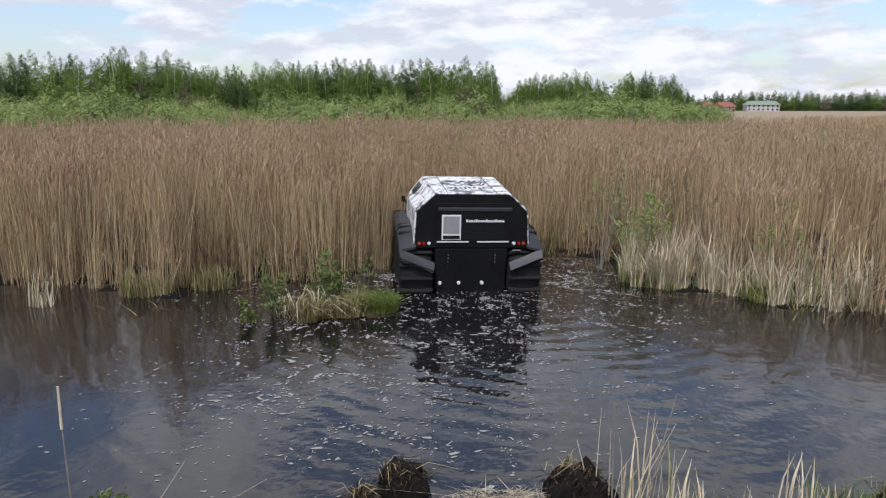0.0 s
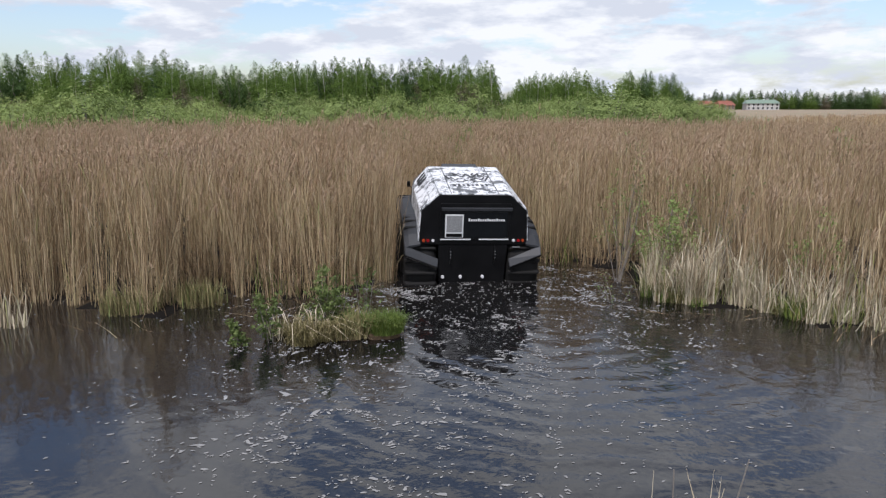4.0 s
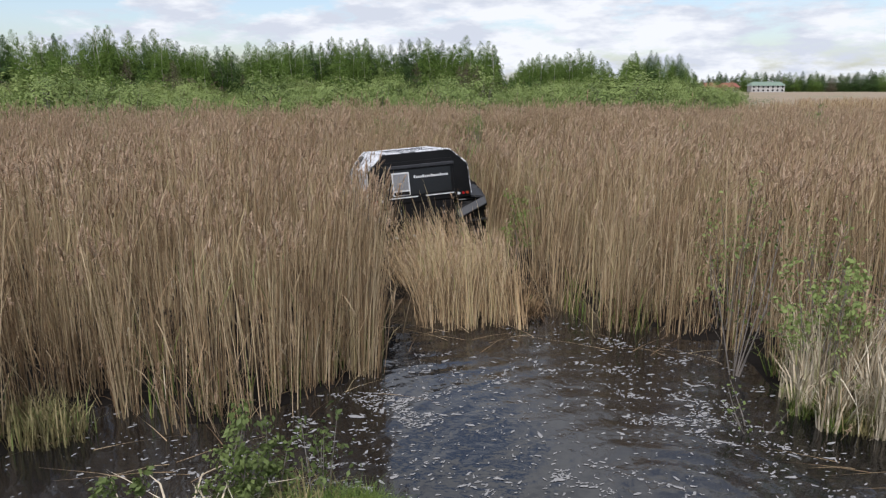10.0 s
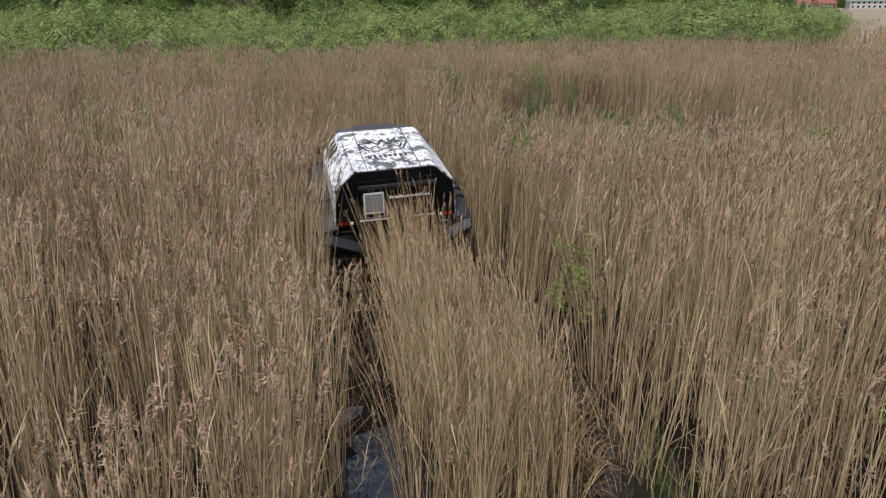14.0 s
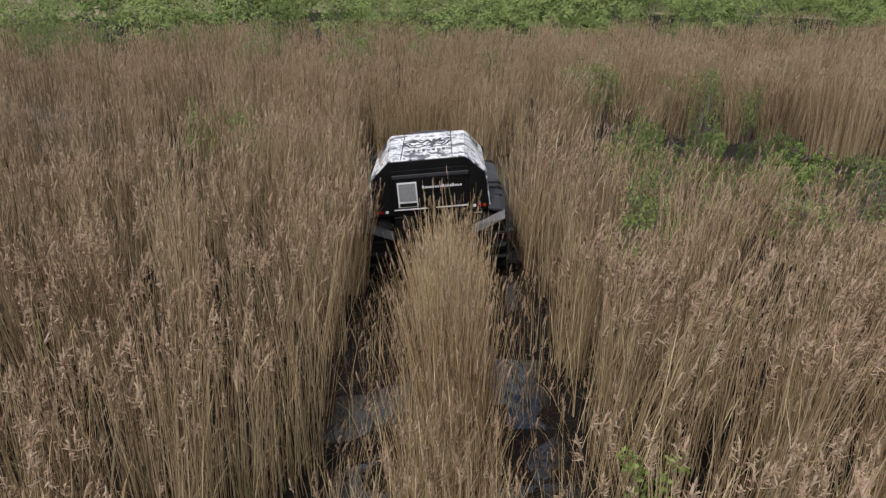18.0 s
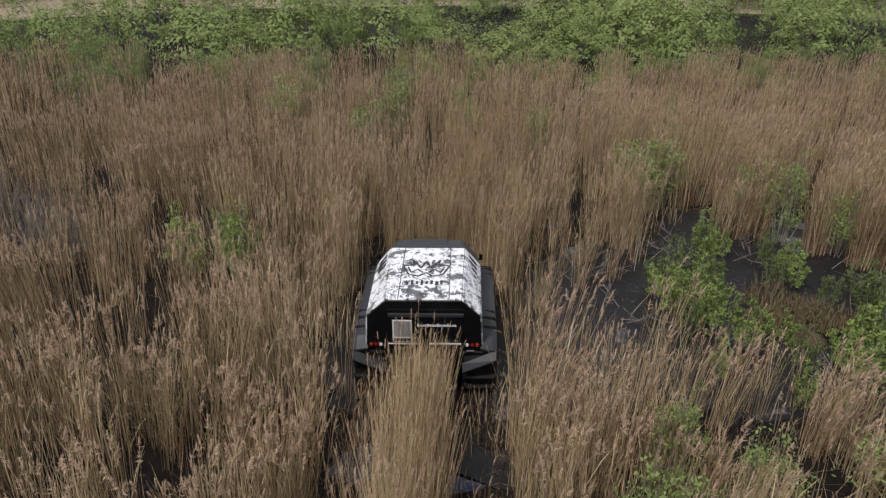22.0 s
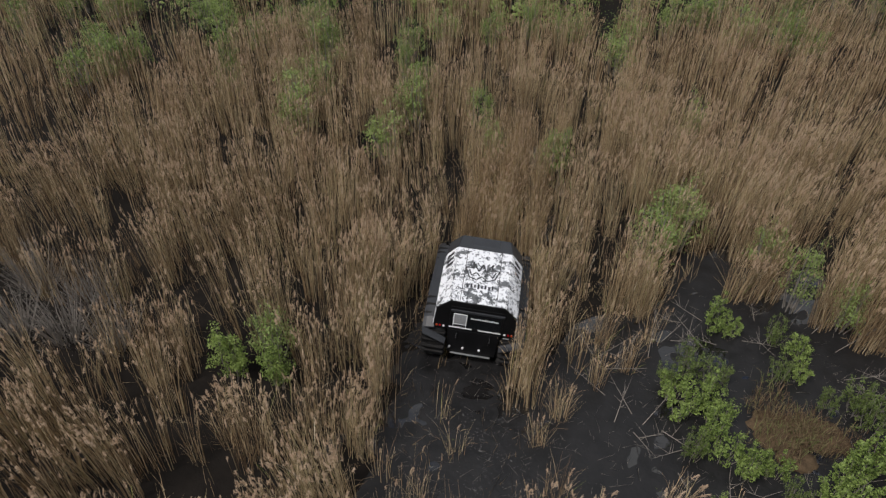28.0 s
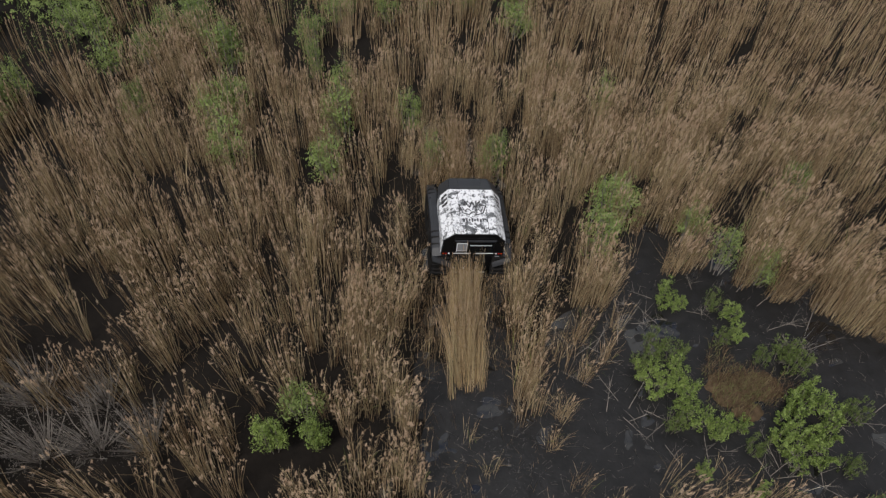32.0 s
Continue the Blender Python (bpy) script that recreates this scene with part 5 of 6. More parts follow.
MUD = plain("wet_black_mud", (0.0085, 0.0082, 0.0086), 0.5, 0, 0.35, 0.6, 2.5, 0.9, 9)
PEAT = plain("brown_peat_and_roots", (0.075, 0.05, 0.028), 0.95, 0, 0.3, 0.6, 5.0, 0.8, 25)
GRASS = island_material("bright_sedge_blade", [(0.0, (0.05, 0.085, 0.012)), (0.5, (0.09, 0.145, 0.02)), (1.0, (0.18, 0.23, 0.05))], 0.6)
OLIVE = island_material("old_sedge_blade", [(0.0, (0.12, 0.10, 0.04)), (0.5, (0.22, 0.19, 0.08)), (0.8, (0.34, 0.28, 0.15)), (1.0, (0.16, 0.20, 0.06))], 0.75)


def mound(name, x, y, rx, ry, h, mat, parent, seed=0, z=-0.12):
    """An uneven low hummock."""
    bm = bmesh.new()
    bmesh.ops.create_icosphere(bm, subdivisions=4, radius=1)
    for v in bm.verts:
        k = 1 + 0.28 * noise.noise(v.co * 2.1 + Vector((seed, 0, 0))) + 0.12 * noise.noise(v.co * 6 + Vector((0, seed, 0)))
        v.co = (x + v.co.x * rx * k, y + v.co.y * ry * k, z + max(v.co.z, -0.4) * (h - z) * k)
    return part(name, bm, mat, parent, smooth=True)


def sprig(x, y, h, seed, name="marsh_sapling", mat=SPRIG, label="small leafy green sapling in the shallow water", leaves=9, stems=5, spread=0.35, leaf=0.026):
    r = np.random.default_rng(seed)
    root = new(name)
    root.location = (x, y, 0)
    bm, cs = bmesh.new(), []
    for k in range(stems):
        a = r.uniform(0, math.tau)
        top = Vector((math.cos(a) * spread * r.uniform(0.3, 1), math.sin(a) * spread * r.uniform(0.3, 1), h * r.uniform(0.6, 1)))
        tips = []
        branchy(bm, (r.normal(0, 0.03), r.normal(0, 0.03), -0.2), top, 0.009, r, 6, h * 0.3, tips)
        cs += [tuple(q) for q, f, ln in tips] + [tuple(top)]
    part("stem", bm, TWIG, root)
    ob = new("foliage", leaf_mesh("foliage", cs, np.full(len(cs), 0.05 + 0.025 * h), leaves, leaf, mat, r, 1.0))
    ob.parent = root
    return tagged(root, label, "shrub")


def disc(n, x, y, rx, ry):
    a, q = rng.uniform(0, math.tau, n), np.sqrt(rng.random(n))
    return x + rx * q * np.cos(a), y + ry * q * np.sin(a)


def island():
    root = new("grass_tussock")
    tagged(root, "sedge tussock on a low peat hummock standing in the pond", "tussock")
    mound("hummock", -1.7, 10.65, 0.85, 0.42, 0.07, PEAT, root, 3)
    mound("hummock", -1.05, 10.6, 0.3, 0.26, 0.16, PEAT, root, 7)
    for x, y, rx, ry, n, h in ((-2.05, 10.2, 0.24, 0.2, 330, 0.36), (-1.75, 10.45, 0.3, 0.25, 330, 0.28), (-1.4, 10.5, 0.28, 0.22, 330, 0.34), (-2.4, 10.6, 0.3, 0.2, 160, 0.22), (-1.5, 10.9, 0.4, 0.2, 220, 0.3)):
        blades("old_sedge", *disc(n, x, y, rx, ry), h * rng.uniform(0.4, 1.3, n), 0.95, 0.006, OLIVE, root, 0.02)
    blades("green_sedge", *disc(1700, -1.0, 10.6, 0.3, 0.26), rng.uniform(0.16, 0.34, 1700), 0.8, 0.004, GRASS, root, 0.06, "thick bright green sedge")
    blades("green_sedge", *disc(360, -1.4, 10.7, 0.35, 0.2), rng.uniform(0.12, 0.34, 360), 0.8, 0.004, GRASS, root, 0.03)
    blades("straw", *disc(46, -2.2, 10.5, 0.5, 0.3), rng.uniform(0.25, 0.6, 46), 1.5, 0.007, STRAW, root, 0.03)
    sprig(-2.55, 10.35, 0.78, 3, spread=0.28, stems=4, leaves=12)
    sprig(-2.0, 10.75, 0.95, 4, spread=0.32, stems=6, leaves=12)
    sprig(-1.62, 10.95, 0.8, 8, spread=0.22, stems=4, leaves=9)
    sprig(-1.3, 11.0, 1.05, 5, leaves=3, spread=0.22, label="thin bare-stemmed sapling with few leaves")
    sprig(-2.85, 10.15, 0.4, 6, spread=0.26, stems=3, leaves=12)


def grass_clump(name, x, y, rx, ry, n, h, lean, width, mat, label, seed_h=0.3, z=-0.05):
    a, q = rng.uniform(0, math.tau, n), np.sqrt(rng.random(n))
    return blades(name, x + rx * q * np.cos(a), y + ry * q * np.sin(a), h * rng.uniform(1 - seed_h * 2, 1 + seed_h * 0.5, n), lean, width, mat, None, z, label, "grass", "stuff")


DEAD = island_material("dead_sedge_leaf", [(0.0, (0.30, 0.24, 0.15)), (0.35, (0.52, 0.44, 0.31)), (0.8, (0.70, 0.62, 0.47)), (1.0, (0.30, 0.30, 0.13))], 0.75)


def shore():
    # pale broken sedge on the shore by the sapling
    edge = [(3.6, 12.45), (3.75, 12.2), (4.2, 12.1), (5.0, 11.95), (5.3, 11.25), (5.85, 10.75), (6.8, 10.7), (9.0, 10.45), (12.0, 9.8)]
    for k in range(150):
        q = rng.random() ** 1.25 * (len(edge) - 1)
        i = int(q)
        x = edge[i][0] + (edge[i + 1][0] - edge[i][0]) * (q - i) + rng.normal(0, 0.12)
        back = abs(rng.normal(0.0, 0.55))
        y = edge[i][1] + (edge[i + 1][1] - edge[i][1]) * (q - i) + back
        if k % 4 == 0:
            grass_clump("sedge_clump", x, y - 0.1, 0.15, 0.12, 90, rng.uniform(0.2, 0.5), 0.7, 0.006, OLIVE if k % 8 else GREEN, "green sedge at the water's edge", 0.4)
        else:
            grass_clump("dead_sedge_clump", x, y, 0.10, 0.09, 30, rng.uniform(0.45, 0.95) + 0.35 * back, rng.uniform(0.15, 0.5), 0.009, DEAD, "clump of pale dead sedge bent over the water", 0.42)
    # snapped straws hanging over the water
    n = 150
    q = rng.random(n) * (len(edge) - 1.001)
    i = q.astype(int)
    ex, ey = np.array([e[0] for e in edge]), np.array([e[1] for e in edge])
    x, y = ex[i] + (ex[i + 1] - ex[i]) * (q - i), ey[i] + (ey[i + 1] - ey[i]) * (q - i) + rng.uniform(-0.05, 0.5, n)
    v, f, sl = reed_arrays(x, y, rng.uniform(0.25, 1.0, n), rng.normal(0, 0.55, n), rng.normal(-0.25, 0.4, n), rng.uniform(0.005, 0.009, n), np.zeros(n), 1)
    tagged(new("snapped_straw", mesh_object("snapped_straw", v, f, [STRAW, STRAW, GREEN, STRAW, STRAW], sl)), "snapped pale straws along the shore", "straw", kind="stuff")
    # young green shoots among the reeds' feet
    x, y = field_points(-12, 7, 10.5, 17, 60.0)
    d, q = off_lane(x, y)
    ok = ~inside(POND, x, y) & inside(POND, x, y - 0.9) & (noise_field(x, y, 0.8, 51) > 0.55) & (d > 1.3)
    n = int(ok.sum())
    blades("young_reeds", x[ok], y[ok], rng.uniform(0.2, 0.8, n), 0.35, 0.005, GREEN, None, -0.02, "young green shoots at the feet of the dry reeds", "grass", "stuff")
    for x, y in ((-5.1, 11.75), (-4.2, 12.2), (-9.0, 11.9), (-12.5, 11.9)):
        grass_clump("green_sedge_clump", x, y, 0.5, 0.3, 420, 0.5, 0.5, 0.006, OLIVE, "low green sedge at the foot of the reeds")
    grass_clump("dead_sedge_clump", -6.5, 11.0, 0.22, 0.15, 34, 0.7, 0.4, 0.008, DEAD, "clump of pale dead sedge bent over the water")
    russet = island_material("russet_fallen_stalk", [(0.0, (0.06, 0.035, 0.018)), (0.5, (0.15, 0.092, 0.045)), (1.0, (0.30, 0.21, 0.11))])
    for x, y in ((0.86, 16.0), (0.92, 16.4), (0.8, 16.8), (0.78, 17.3), (0.66, 17.8)):
        grass_clump("fallen_reeds", x, y, 0.3, 0.3, 150, 0.32, 1.7, 0.006, russet, "russet reeds pressed down on the shore")
    sprig(3.7, 12.9, 1.75, 21, leaves=9, spread=0.42, stems=8, mat=WILLOW, leaf=0.03, label="slender pale green sapling among dead sedge")
    sprig(4.15, 13.4, 1.3, 27, leaves=8, spread=0.35, stems=6, mat=WILLOW, leaf=0.03, label="slender pale green sapling among dead sedge")
    sprig(3.1, 13.7, 2.2, 28, leaves=2, spread=0.45, stems=7, label="thin bare willow sapling with few leaves")
    sprig(6.2, 12.6, 1.5, 29, leaves=6, spread=0.45, stems=7, mat=WILLOW, leaf=0.028, label="low pale willow at the water's edge")
    sprig(5.1, 14.3, 2.0, 30, leaves=1, spread=0.9, stems=16, label="leafless grey thicket behind the dead sedge")
    sprig(3.6, 15.2, 2.2, 22, leaves=5, spread=0.6, stems=8, mat=WILLOW, label="thin bare willow sapling with few leaves")
    sprig(4.4, 14.6, 2.1, 23, leaves=3, spread=0.6, stems=8, mat=WILLOW, label="thin bare willow sapling with few leaves")
    sprig(1.1, 18.9, 1.55, 26, leaves=9, spread=0.25, stems=5, mat=BUSH, leaf=0.032, label="fresh green sapling among the reeds beside the rut")
    sprig(2.75, 12.35, 0.5, 24, leaves=1, spread=0.5, stems=4, label="dead twigs hanging over the water")


PEAT_CLOD = plain("black_peat_clod", (0.009, 0.008, 0.007), 0.95, 0, 0.1, 0.6, 12.0, 1.0, 40)


def near_bank():
    root = new("mud_bank")
    bm = bmesh.new()
    nx, ny = 220, 30
    def soil(i, j):
        x = -44 + 88 * i / nx
        off = min(1.0, max(0.0, (abs(x) - 4) / 4))
        front = 5.25 + off * (1.1 * noise.noise((x * 0.22, 1.7, 0)) - 0.5)
        return x, front - 30 * (j / ny) ** 1.8, -0.16 + 0.55 * (j / ny) ** 0.8 + 0.12 * noise.noise((x * 1.7, j * 0.3, 4))
    g = [[bm.verts.new(soil(i, j)) for i in range(nx + 1)] for j in range(ny + 1)]
    for a, b in zip(g, g[1:]):
        for k in range(nx):
            bm.faces.new((a[k], a[k + 1], b[k + 1], b[k]))
    part("bank_soil", bm, MUD, root, smooth=True)
    tagged(root, "low muddy bank of the pond", "bank", kind="structure")
    for x, y, rx, ry, h, s in ((-0.33, 5.42, 0.24, 0.16, 0.24, 5), (1.12, 5.35, 0.3, 0.18, 0.28, 8), (-0.65, 5.2, 0.12, 0.1, 0.12, 6), (3.75, 5.15, 0.3, 0.15, 0.22, 9)):
        clod = new("mud_clod")
        tagged(clod, "clod of black mud with dry roots and grass", "clod")
        mound("soil", x, y, rx, ry, h, PEAT_CLOD, clod, s)
        a, q = rng.uniform(0, math.tau, 150), np.sqrt(rng.random(150))
        top = h * (0.95 - 0.6 * q * q)
        blades("dry_grass", x + rx * 0.85 * q * np.cos(a), y + ry * 0.85 * q * np.sin(a), rng.uniform(0.02, 0.08, 150), 2.4, 0.003, PEAT, clod, top)
        blades("root_mat", x + rx * 0.95 * q * np.cos(a), y + ry * 0.9 * q * np.sin(a), rng.uniform(0.03, 0.12, 150), 2.8, 0.004, PEAT_CLOD, clod, top * 0.7)
        for _ in range(14):
            blades("straw", *disc(1, x - rx * 0.4, y, rx * 0.7, ry * 0.6), rng.uniform(0.05, 0.16, 1), 2.2, 0.005, OLIVE, clod, h * 0.75)
    # stiff dead leaves and stalks standing on the bank
    for x, y, n, h, w in ((1.70, 5.12, 10, 0.8, 0.008), (1.45, 5.2, 7, 0.7, 0.009), (1.95, 5.05, 12, 0.5, 0.009), (2.75, 5.0, 12, 0.5, 0.010), (3.05, 4.95, 10, 0.35, 0.009), (1.8, 4.9, 30, 0.35, 0.008), (3.6, 5.0, 22, 0.3, 0.008), (2.3, 5.0, 14, 0.3, 0.009)):
        blades("dead_leaves", x + rng.normal(0, 0.08, n), y + rng.normal(0, 0.05, n), h * rng.uniform(0.35, 1.15, n), 0.28, w, DEAD, None, 0.0, "stiff pale dead leaves on the muddy bank", "grass", "stuff")
    for x, y, n, h in ((1.6, 5.1, 7, 0.8), (2.75, 4.95, 6, 0.55), (1.28, 5.3, 3, 0.75)):
        v, f, sl = reed_arrays(x + rng.normal(0, 0.09, n), y + rng.normal(0, 0.05, n), h * rng.uniform(0.35, 1.1, n), rng.normal(0.03, 0.16, n), rng.normal(0, 0.12, n), rng.uniform(0.004, 0.007, n), np.zeros(n), 0, z0=0.0)
        tagged(new("broken_stalks", mesh_object("broken_stalks", v, f, [STRAW, STRAW, GREEN, STRAW], sl)), "broken pale stalks on the muddy bank", "grass", kind="stuff")
    # matted straw lying at the water's edge
    n = 260
    x, y = disc(n, 0.45, 5.25, 0.42, 0.14)
    v, f, sl = reed_arrays(x, y, rng.uniform(0.02, 0.07, n), rng.normal(0.5, 2.6, n), rng.normal(-0.4, 2.0, n), rng.uniform(0.002, 0.004, n), np.zeros(n), 0, z0=0.02)
    tagged(new("straw_mat", mesh_object("straw_mat", v, f, [STRAW, STRAW, STRAW, STRAW], sl)), "matted grey straw at the water's edge", "straw", kind="stuff")
    for x, y, n, h in ((3.1, 4.95, 240, 0.3), (3.8, 5.0, 240, 0.28), (2.0, 4.85, 160, 0.22)):
        grass_clump("green_sedge_clump", x, y, 0.3, 0.15, n, h, 0.6, 0.004, GRASS, "fresh green sedge on the muddy bank", z=0.02)
    sprig(-2.55, 4.75, 0.35, 31, spread=0.2, stems=4)
    for pts in ([(-2.0, 3.45, 0.0), (-2.02, 3.45, 1.74)], [(-2.2, 4.1, 0.1), (-2.0, 4.5, 0.45), (-1.9, 4.75, 0.62)], [(-2.0, 4.3, 0.1), (-1.75, 4.7, 0.22), (-1.4, 5.1, 0.28)], [(1.33, 5.05, 0.1), (1.31, 5.06, 0.95)], [(1.62, 5.1, 0.1), (1.8, 5.1, 1.0)]):
        bm = bmesh.new()
        for p, q in zip(pts, pts[1:]):
            rod(p, q, 0.007, 0.004, 6, bm)
        stick = new("dead_stalk")
        tagged(stick, "single dead stalk standing on the bank", "stalk")
        part("stem", bm, TWIG, stick)
        if len(pts) == 2 and pts[0][0] < 0:
            p = Vector(pts[-1])
            part("seed_head", rod(p - Vector((0, 0, 0.24)), p + Vector((0.004, 0, 0.0)), 0.008, 0.006, 7), STRAW, stick)


FOAM = plain("pale_foam", (0.23, 0.228, 0.225), 0.8, 0, 0.3, 0.2, 20.0)


def flecks(name, n, cx, cy, sx, sy, size, mat, label, stretch=2.6, cut=None, z=0.004):
    """Scattered low flecks of many shapes floating on the water."""
    x, y = rng.normal(cx, sx, n), rng.normal(cy, sy, n)
    ridge = abs(0.65 * noise_field(x + 0.25 * y, y, 0.8, 31) + 0.35 * noise_field(x, y, 0.33, 32) - 0.5)
    ok = ((ridge < 0.035) | (rng.random(n) < 0.10)) & (inside(POND, x, y) if cut is None else cut(x, y))
    x, y = x[ok], y[ok]
    n = len(x)
    s = size * rng.lognormal(-0.1, 0.45, n)
    turn = rng.normal(0.3, 0.7, n)
    v = np.empty((n, 7, 3))
    v[:, 6] = np.stack([x, y, np.full(n, z + 0.006)], 1)
    for k in range(6):
        a = k / 6 * math.tau
        rr = s * rng.uniform(0.5, 1.25, n)
        u, w = rr * math.cos(a) * stretch, rr * math.sin(a)
        v[:, k] = np.stack([x + u * np.cos(turn) - w * np.sin(turn), y + u * np.sin(turn) + w * np.cos(turn), np.full(n, z)], 1)
    b = (np.arange(n) * 7)[:, None]
    tri = np.concatenate([b + np.array([[k, (k + 1) % 6, 6]]) for k in range(6)])
    tagged(new(name, mesh_object(name, v.reshape(-1, 3), [tri], [mat])), label, "foam", kind="stuff")


def floating():
    flecks("foam", 5500, 0.6, 11.0, 1.6, 2.8, 0.0078, FOAM, "flecks of pale foam drifting on the dark water")
    flecks("foam", 8000, -0.8, 8.8, 1.3, 1.7, 0.0085, FOAM, "flecks of pale foam drifting on the dark water")
    flecks("foam", 6500, 2.0, 12.4, 1.0, 1.9, 0.0085, FOAM, "flecks of pale foam drifting on the dark water")
    flecks("foam", 8000, -1.4, 12.4, 1.6, 1.0, 0.0075, FOAM, "flecks of pale foam drifting on the dark water")
    flecks("mud_scum", 2600, -4.7, 29.0, 0.9, 1.8, 0.0055, plain("grey_scum", (0.09, 0.088, 0.085), 0.6, 0, 0.3, 0.4, 9.0), "grey scum churned up on the wet mud", 3.0, lambda x, y: inside(POOL, x, y), 0.07)
    # straws adrift and fallen at the foot of the reeds
    n = 700
    x, y = rng.uniform(-9, 8, n), rng.uniform(9.5, 16.5, n)
    near = inside(POND, x, y) & ~inside(POND, x, y + 0.9)
    x, y = x[near], y[near]
    n = len(x)
    v, f, s = reed_arrays(x, y, np.full(n, 0.12), rng.normal(0, 5.0, n), rng.normal(0, 2.0, n), np.full(n, 0.005), np.zeros(n), 0, z0=0.0)
    tagged(new("drift_straw", mesh_object("drift_straw", v, f, REED_SLOTS, s)), "broken straws adrift along the shore", "straw", kind="stuff")


island()
shore()
near_bank()
floating()


# ---- the mud pool with its ring of bushes ----
def mud_pool():
    bm = bmesh.new()
    x0, x1, y0, y1, st = -8.0, 9.8, 25.6, 38.4, 0.17
    nx, ny = int((x1 - x0) / st), int((y1 - y0) / st)
    xs, ys = np.meshgrid(x0 + np.arange(nx + 1) * st, y0 + np.arange(ny + 1) * st, indexing="ij")
    hit = inside(POOL, xs.ravel(), ys.ravel()).reshape(xs.shape)
    grid = {}
    for i in range(nx + 1):
        for j in range(ny + 1):
            x, y = float(xs[i, j]), float(ys[i, j])
            z = 0.016 + 0.03 * noise.noise((x * 0.6, y * 0.6, 1)) + 0.032 * noise.noise((x * 2.6, y * 2.6, 5))
            if not hit[i, j]:
                z -= 0.008
            grid[i, j] = bm.verts.new((x, y, z))
    for i in range(nx):
        for j in range(ny):
            bm.faces.new((grid[i, j], grid[i + 1, j], grid[i + 1, j + 1], grid[i, j + 1]))
    me = bpy.data.meshes.new("mud")
    bm.to_mesh(me)
    bm.free()
    for f in me.polygons:
        f.use_smooth = True
    me.materials.append(MUD)
    tagged(new("mud", me), "black wet mud flat among the reeds", "mud", kind="structure")
    # litter of broken stalks on it
    n = 2000
    x, y = rng.uniform(-7, 8, n), rng.uniform(27.4, 37, n)
    ok = inside(POOL, x, y)
    x, y = x[ok], y[ok]
    n = len(x)
    k = rng.uniform(0.4, 1, n)
    v, f, s = reed_arrays(x, y, np.full(n, 0.08) * k, rng.normal(0, 3.0, n), rng.normal(0, 3.0, n), np.full(n, 0.004), np.zeros(n), 0, z0=0.01)
    tagged(new("stalk_litter", mesh_object("stalk_litter", v, f, [TWIG, TWIG, TWIG, TWIG], s)), "grey broken stalks lying on the mud", "litter", kind="stuff")
    # thin uneven stalks standing at its rim
    x, y = field_points(-7.4, 9, 27.2, 38, 3.0)
    rim = inside(POOL, x, y) & (~inside(POOL, x, y - 0.7) | ~inside(POOL, x, y + 0.5) | ~inside(POOL, x - 0.5, y))
    d, s = off_lane(x, y)
    ok = rim & (d > 1.35)
    reed_bed(x[ok], y[ok], 4, 0.22, 1.35, 0.0058, 0.18, 1, label="thin broken reeds round the mud pool", low=0.3, name="sparse_reeds")
    for x, y, k in ((-5.6, 29.6, 12), (-4.9, 28.9, 14), (-4.3, 30.6, 10), (-3.4, 30.0, 40), (-3.2, 30.9, 50), (-2.7, 32.2, 40), (-2.2, 33.0, 30), (-1.9, 34.2, 30), (-3.0, 33.5, 60), (-2.6, 29.0, 20), (-5.1, 27.6, 16)):
        reed_bed(np.array([x]), np.array([y]), k, 0.2, 1.25, 0.0042, 0.18, 1, label="lone broken tuft of reeds in the mud", low=0.35, name="lone_tuft")
    # reed clumps with feet in the water along the far rim
    for x, y, k, w, h in ((-0.35, 36.75, 60, 0.24, 1.7), (0.1, 37.0, 70, 0.26, 1.9), (0.6, 37.35, 80, 0.28, 2.0), (0.3, 37.9, 80, 0.3, 2.1), (1.95, 36.8, 90, 0.28, 1.9), (2.45, 37.1, 100, 0.32, 2.1), (2.3, 37.75, 90, 0.3, 2.1),
                          (2.95, 36.5, 100, 0.3, 1.8), (3.4, 36.65, 110, 0.32, 1.9), (4.35, 36.3, 110, 0.34, 2.0), (4.8, 36.05, 120, 0.34, 2.0), (4.4, 37.3, 100, 0.36, 2.1), (5.3, 35.75, 120, 0.36, 2.0), (5.2, 36.7, 110, 0.36, 2.1),
                          (5.95, 35.75, 120, 0.38, 2.0), (6.7, 35.6, 110, 0.4, 2.0), (-2.5, 35.0, 90, 0.3, 2.0), (-3.1, 34.9, 90, 0.3, 2.0), (-2.3, 35.6, 80, 0.3, 2.1), (-1.6, 38.3, 60, 0.3, 1.9), (-0.4, 38.5, 80, 0.34, 2.1)):
        reed_bed(np.array([x]), np.array([y]), k, w, h, 0.0046, 0.24, 1, label="thick tuft of dry reeds on the pool's rim", name="rim_tuft", low=0.08)
    # band of reeds beside the right-hand rut
    x, y = field_points(-5.6, -3.2, 30.6, 35.0, 11.0)
    d, s = off_lane(x, y)
    ok = (d > 1.34) & (d < 2.0)
    reed_bed(x[ok], y[ok], 9, 0.15, 1.95, 0.0058, 0.19, 1, label="narrow band of dry reeds beside the rut", name="reed_strip")


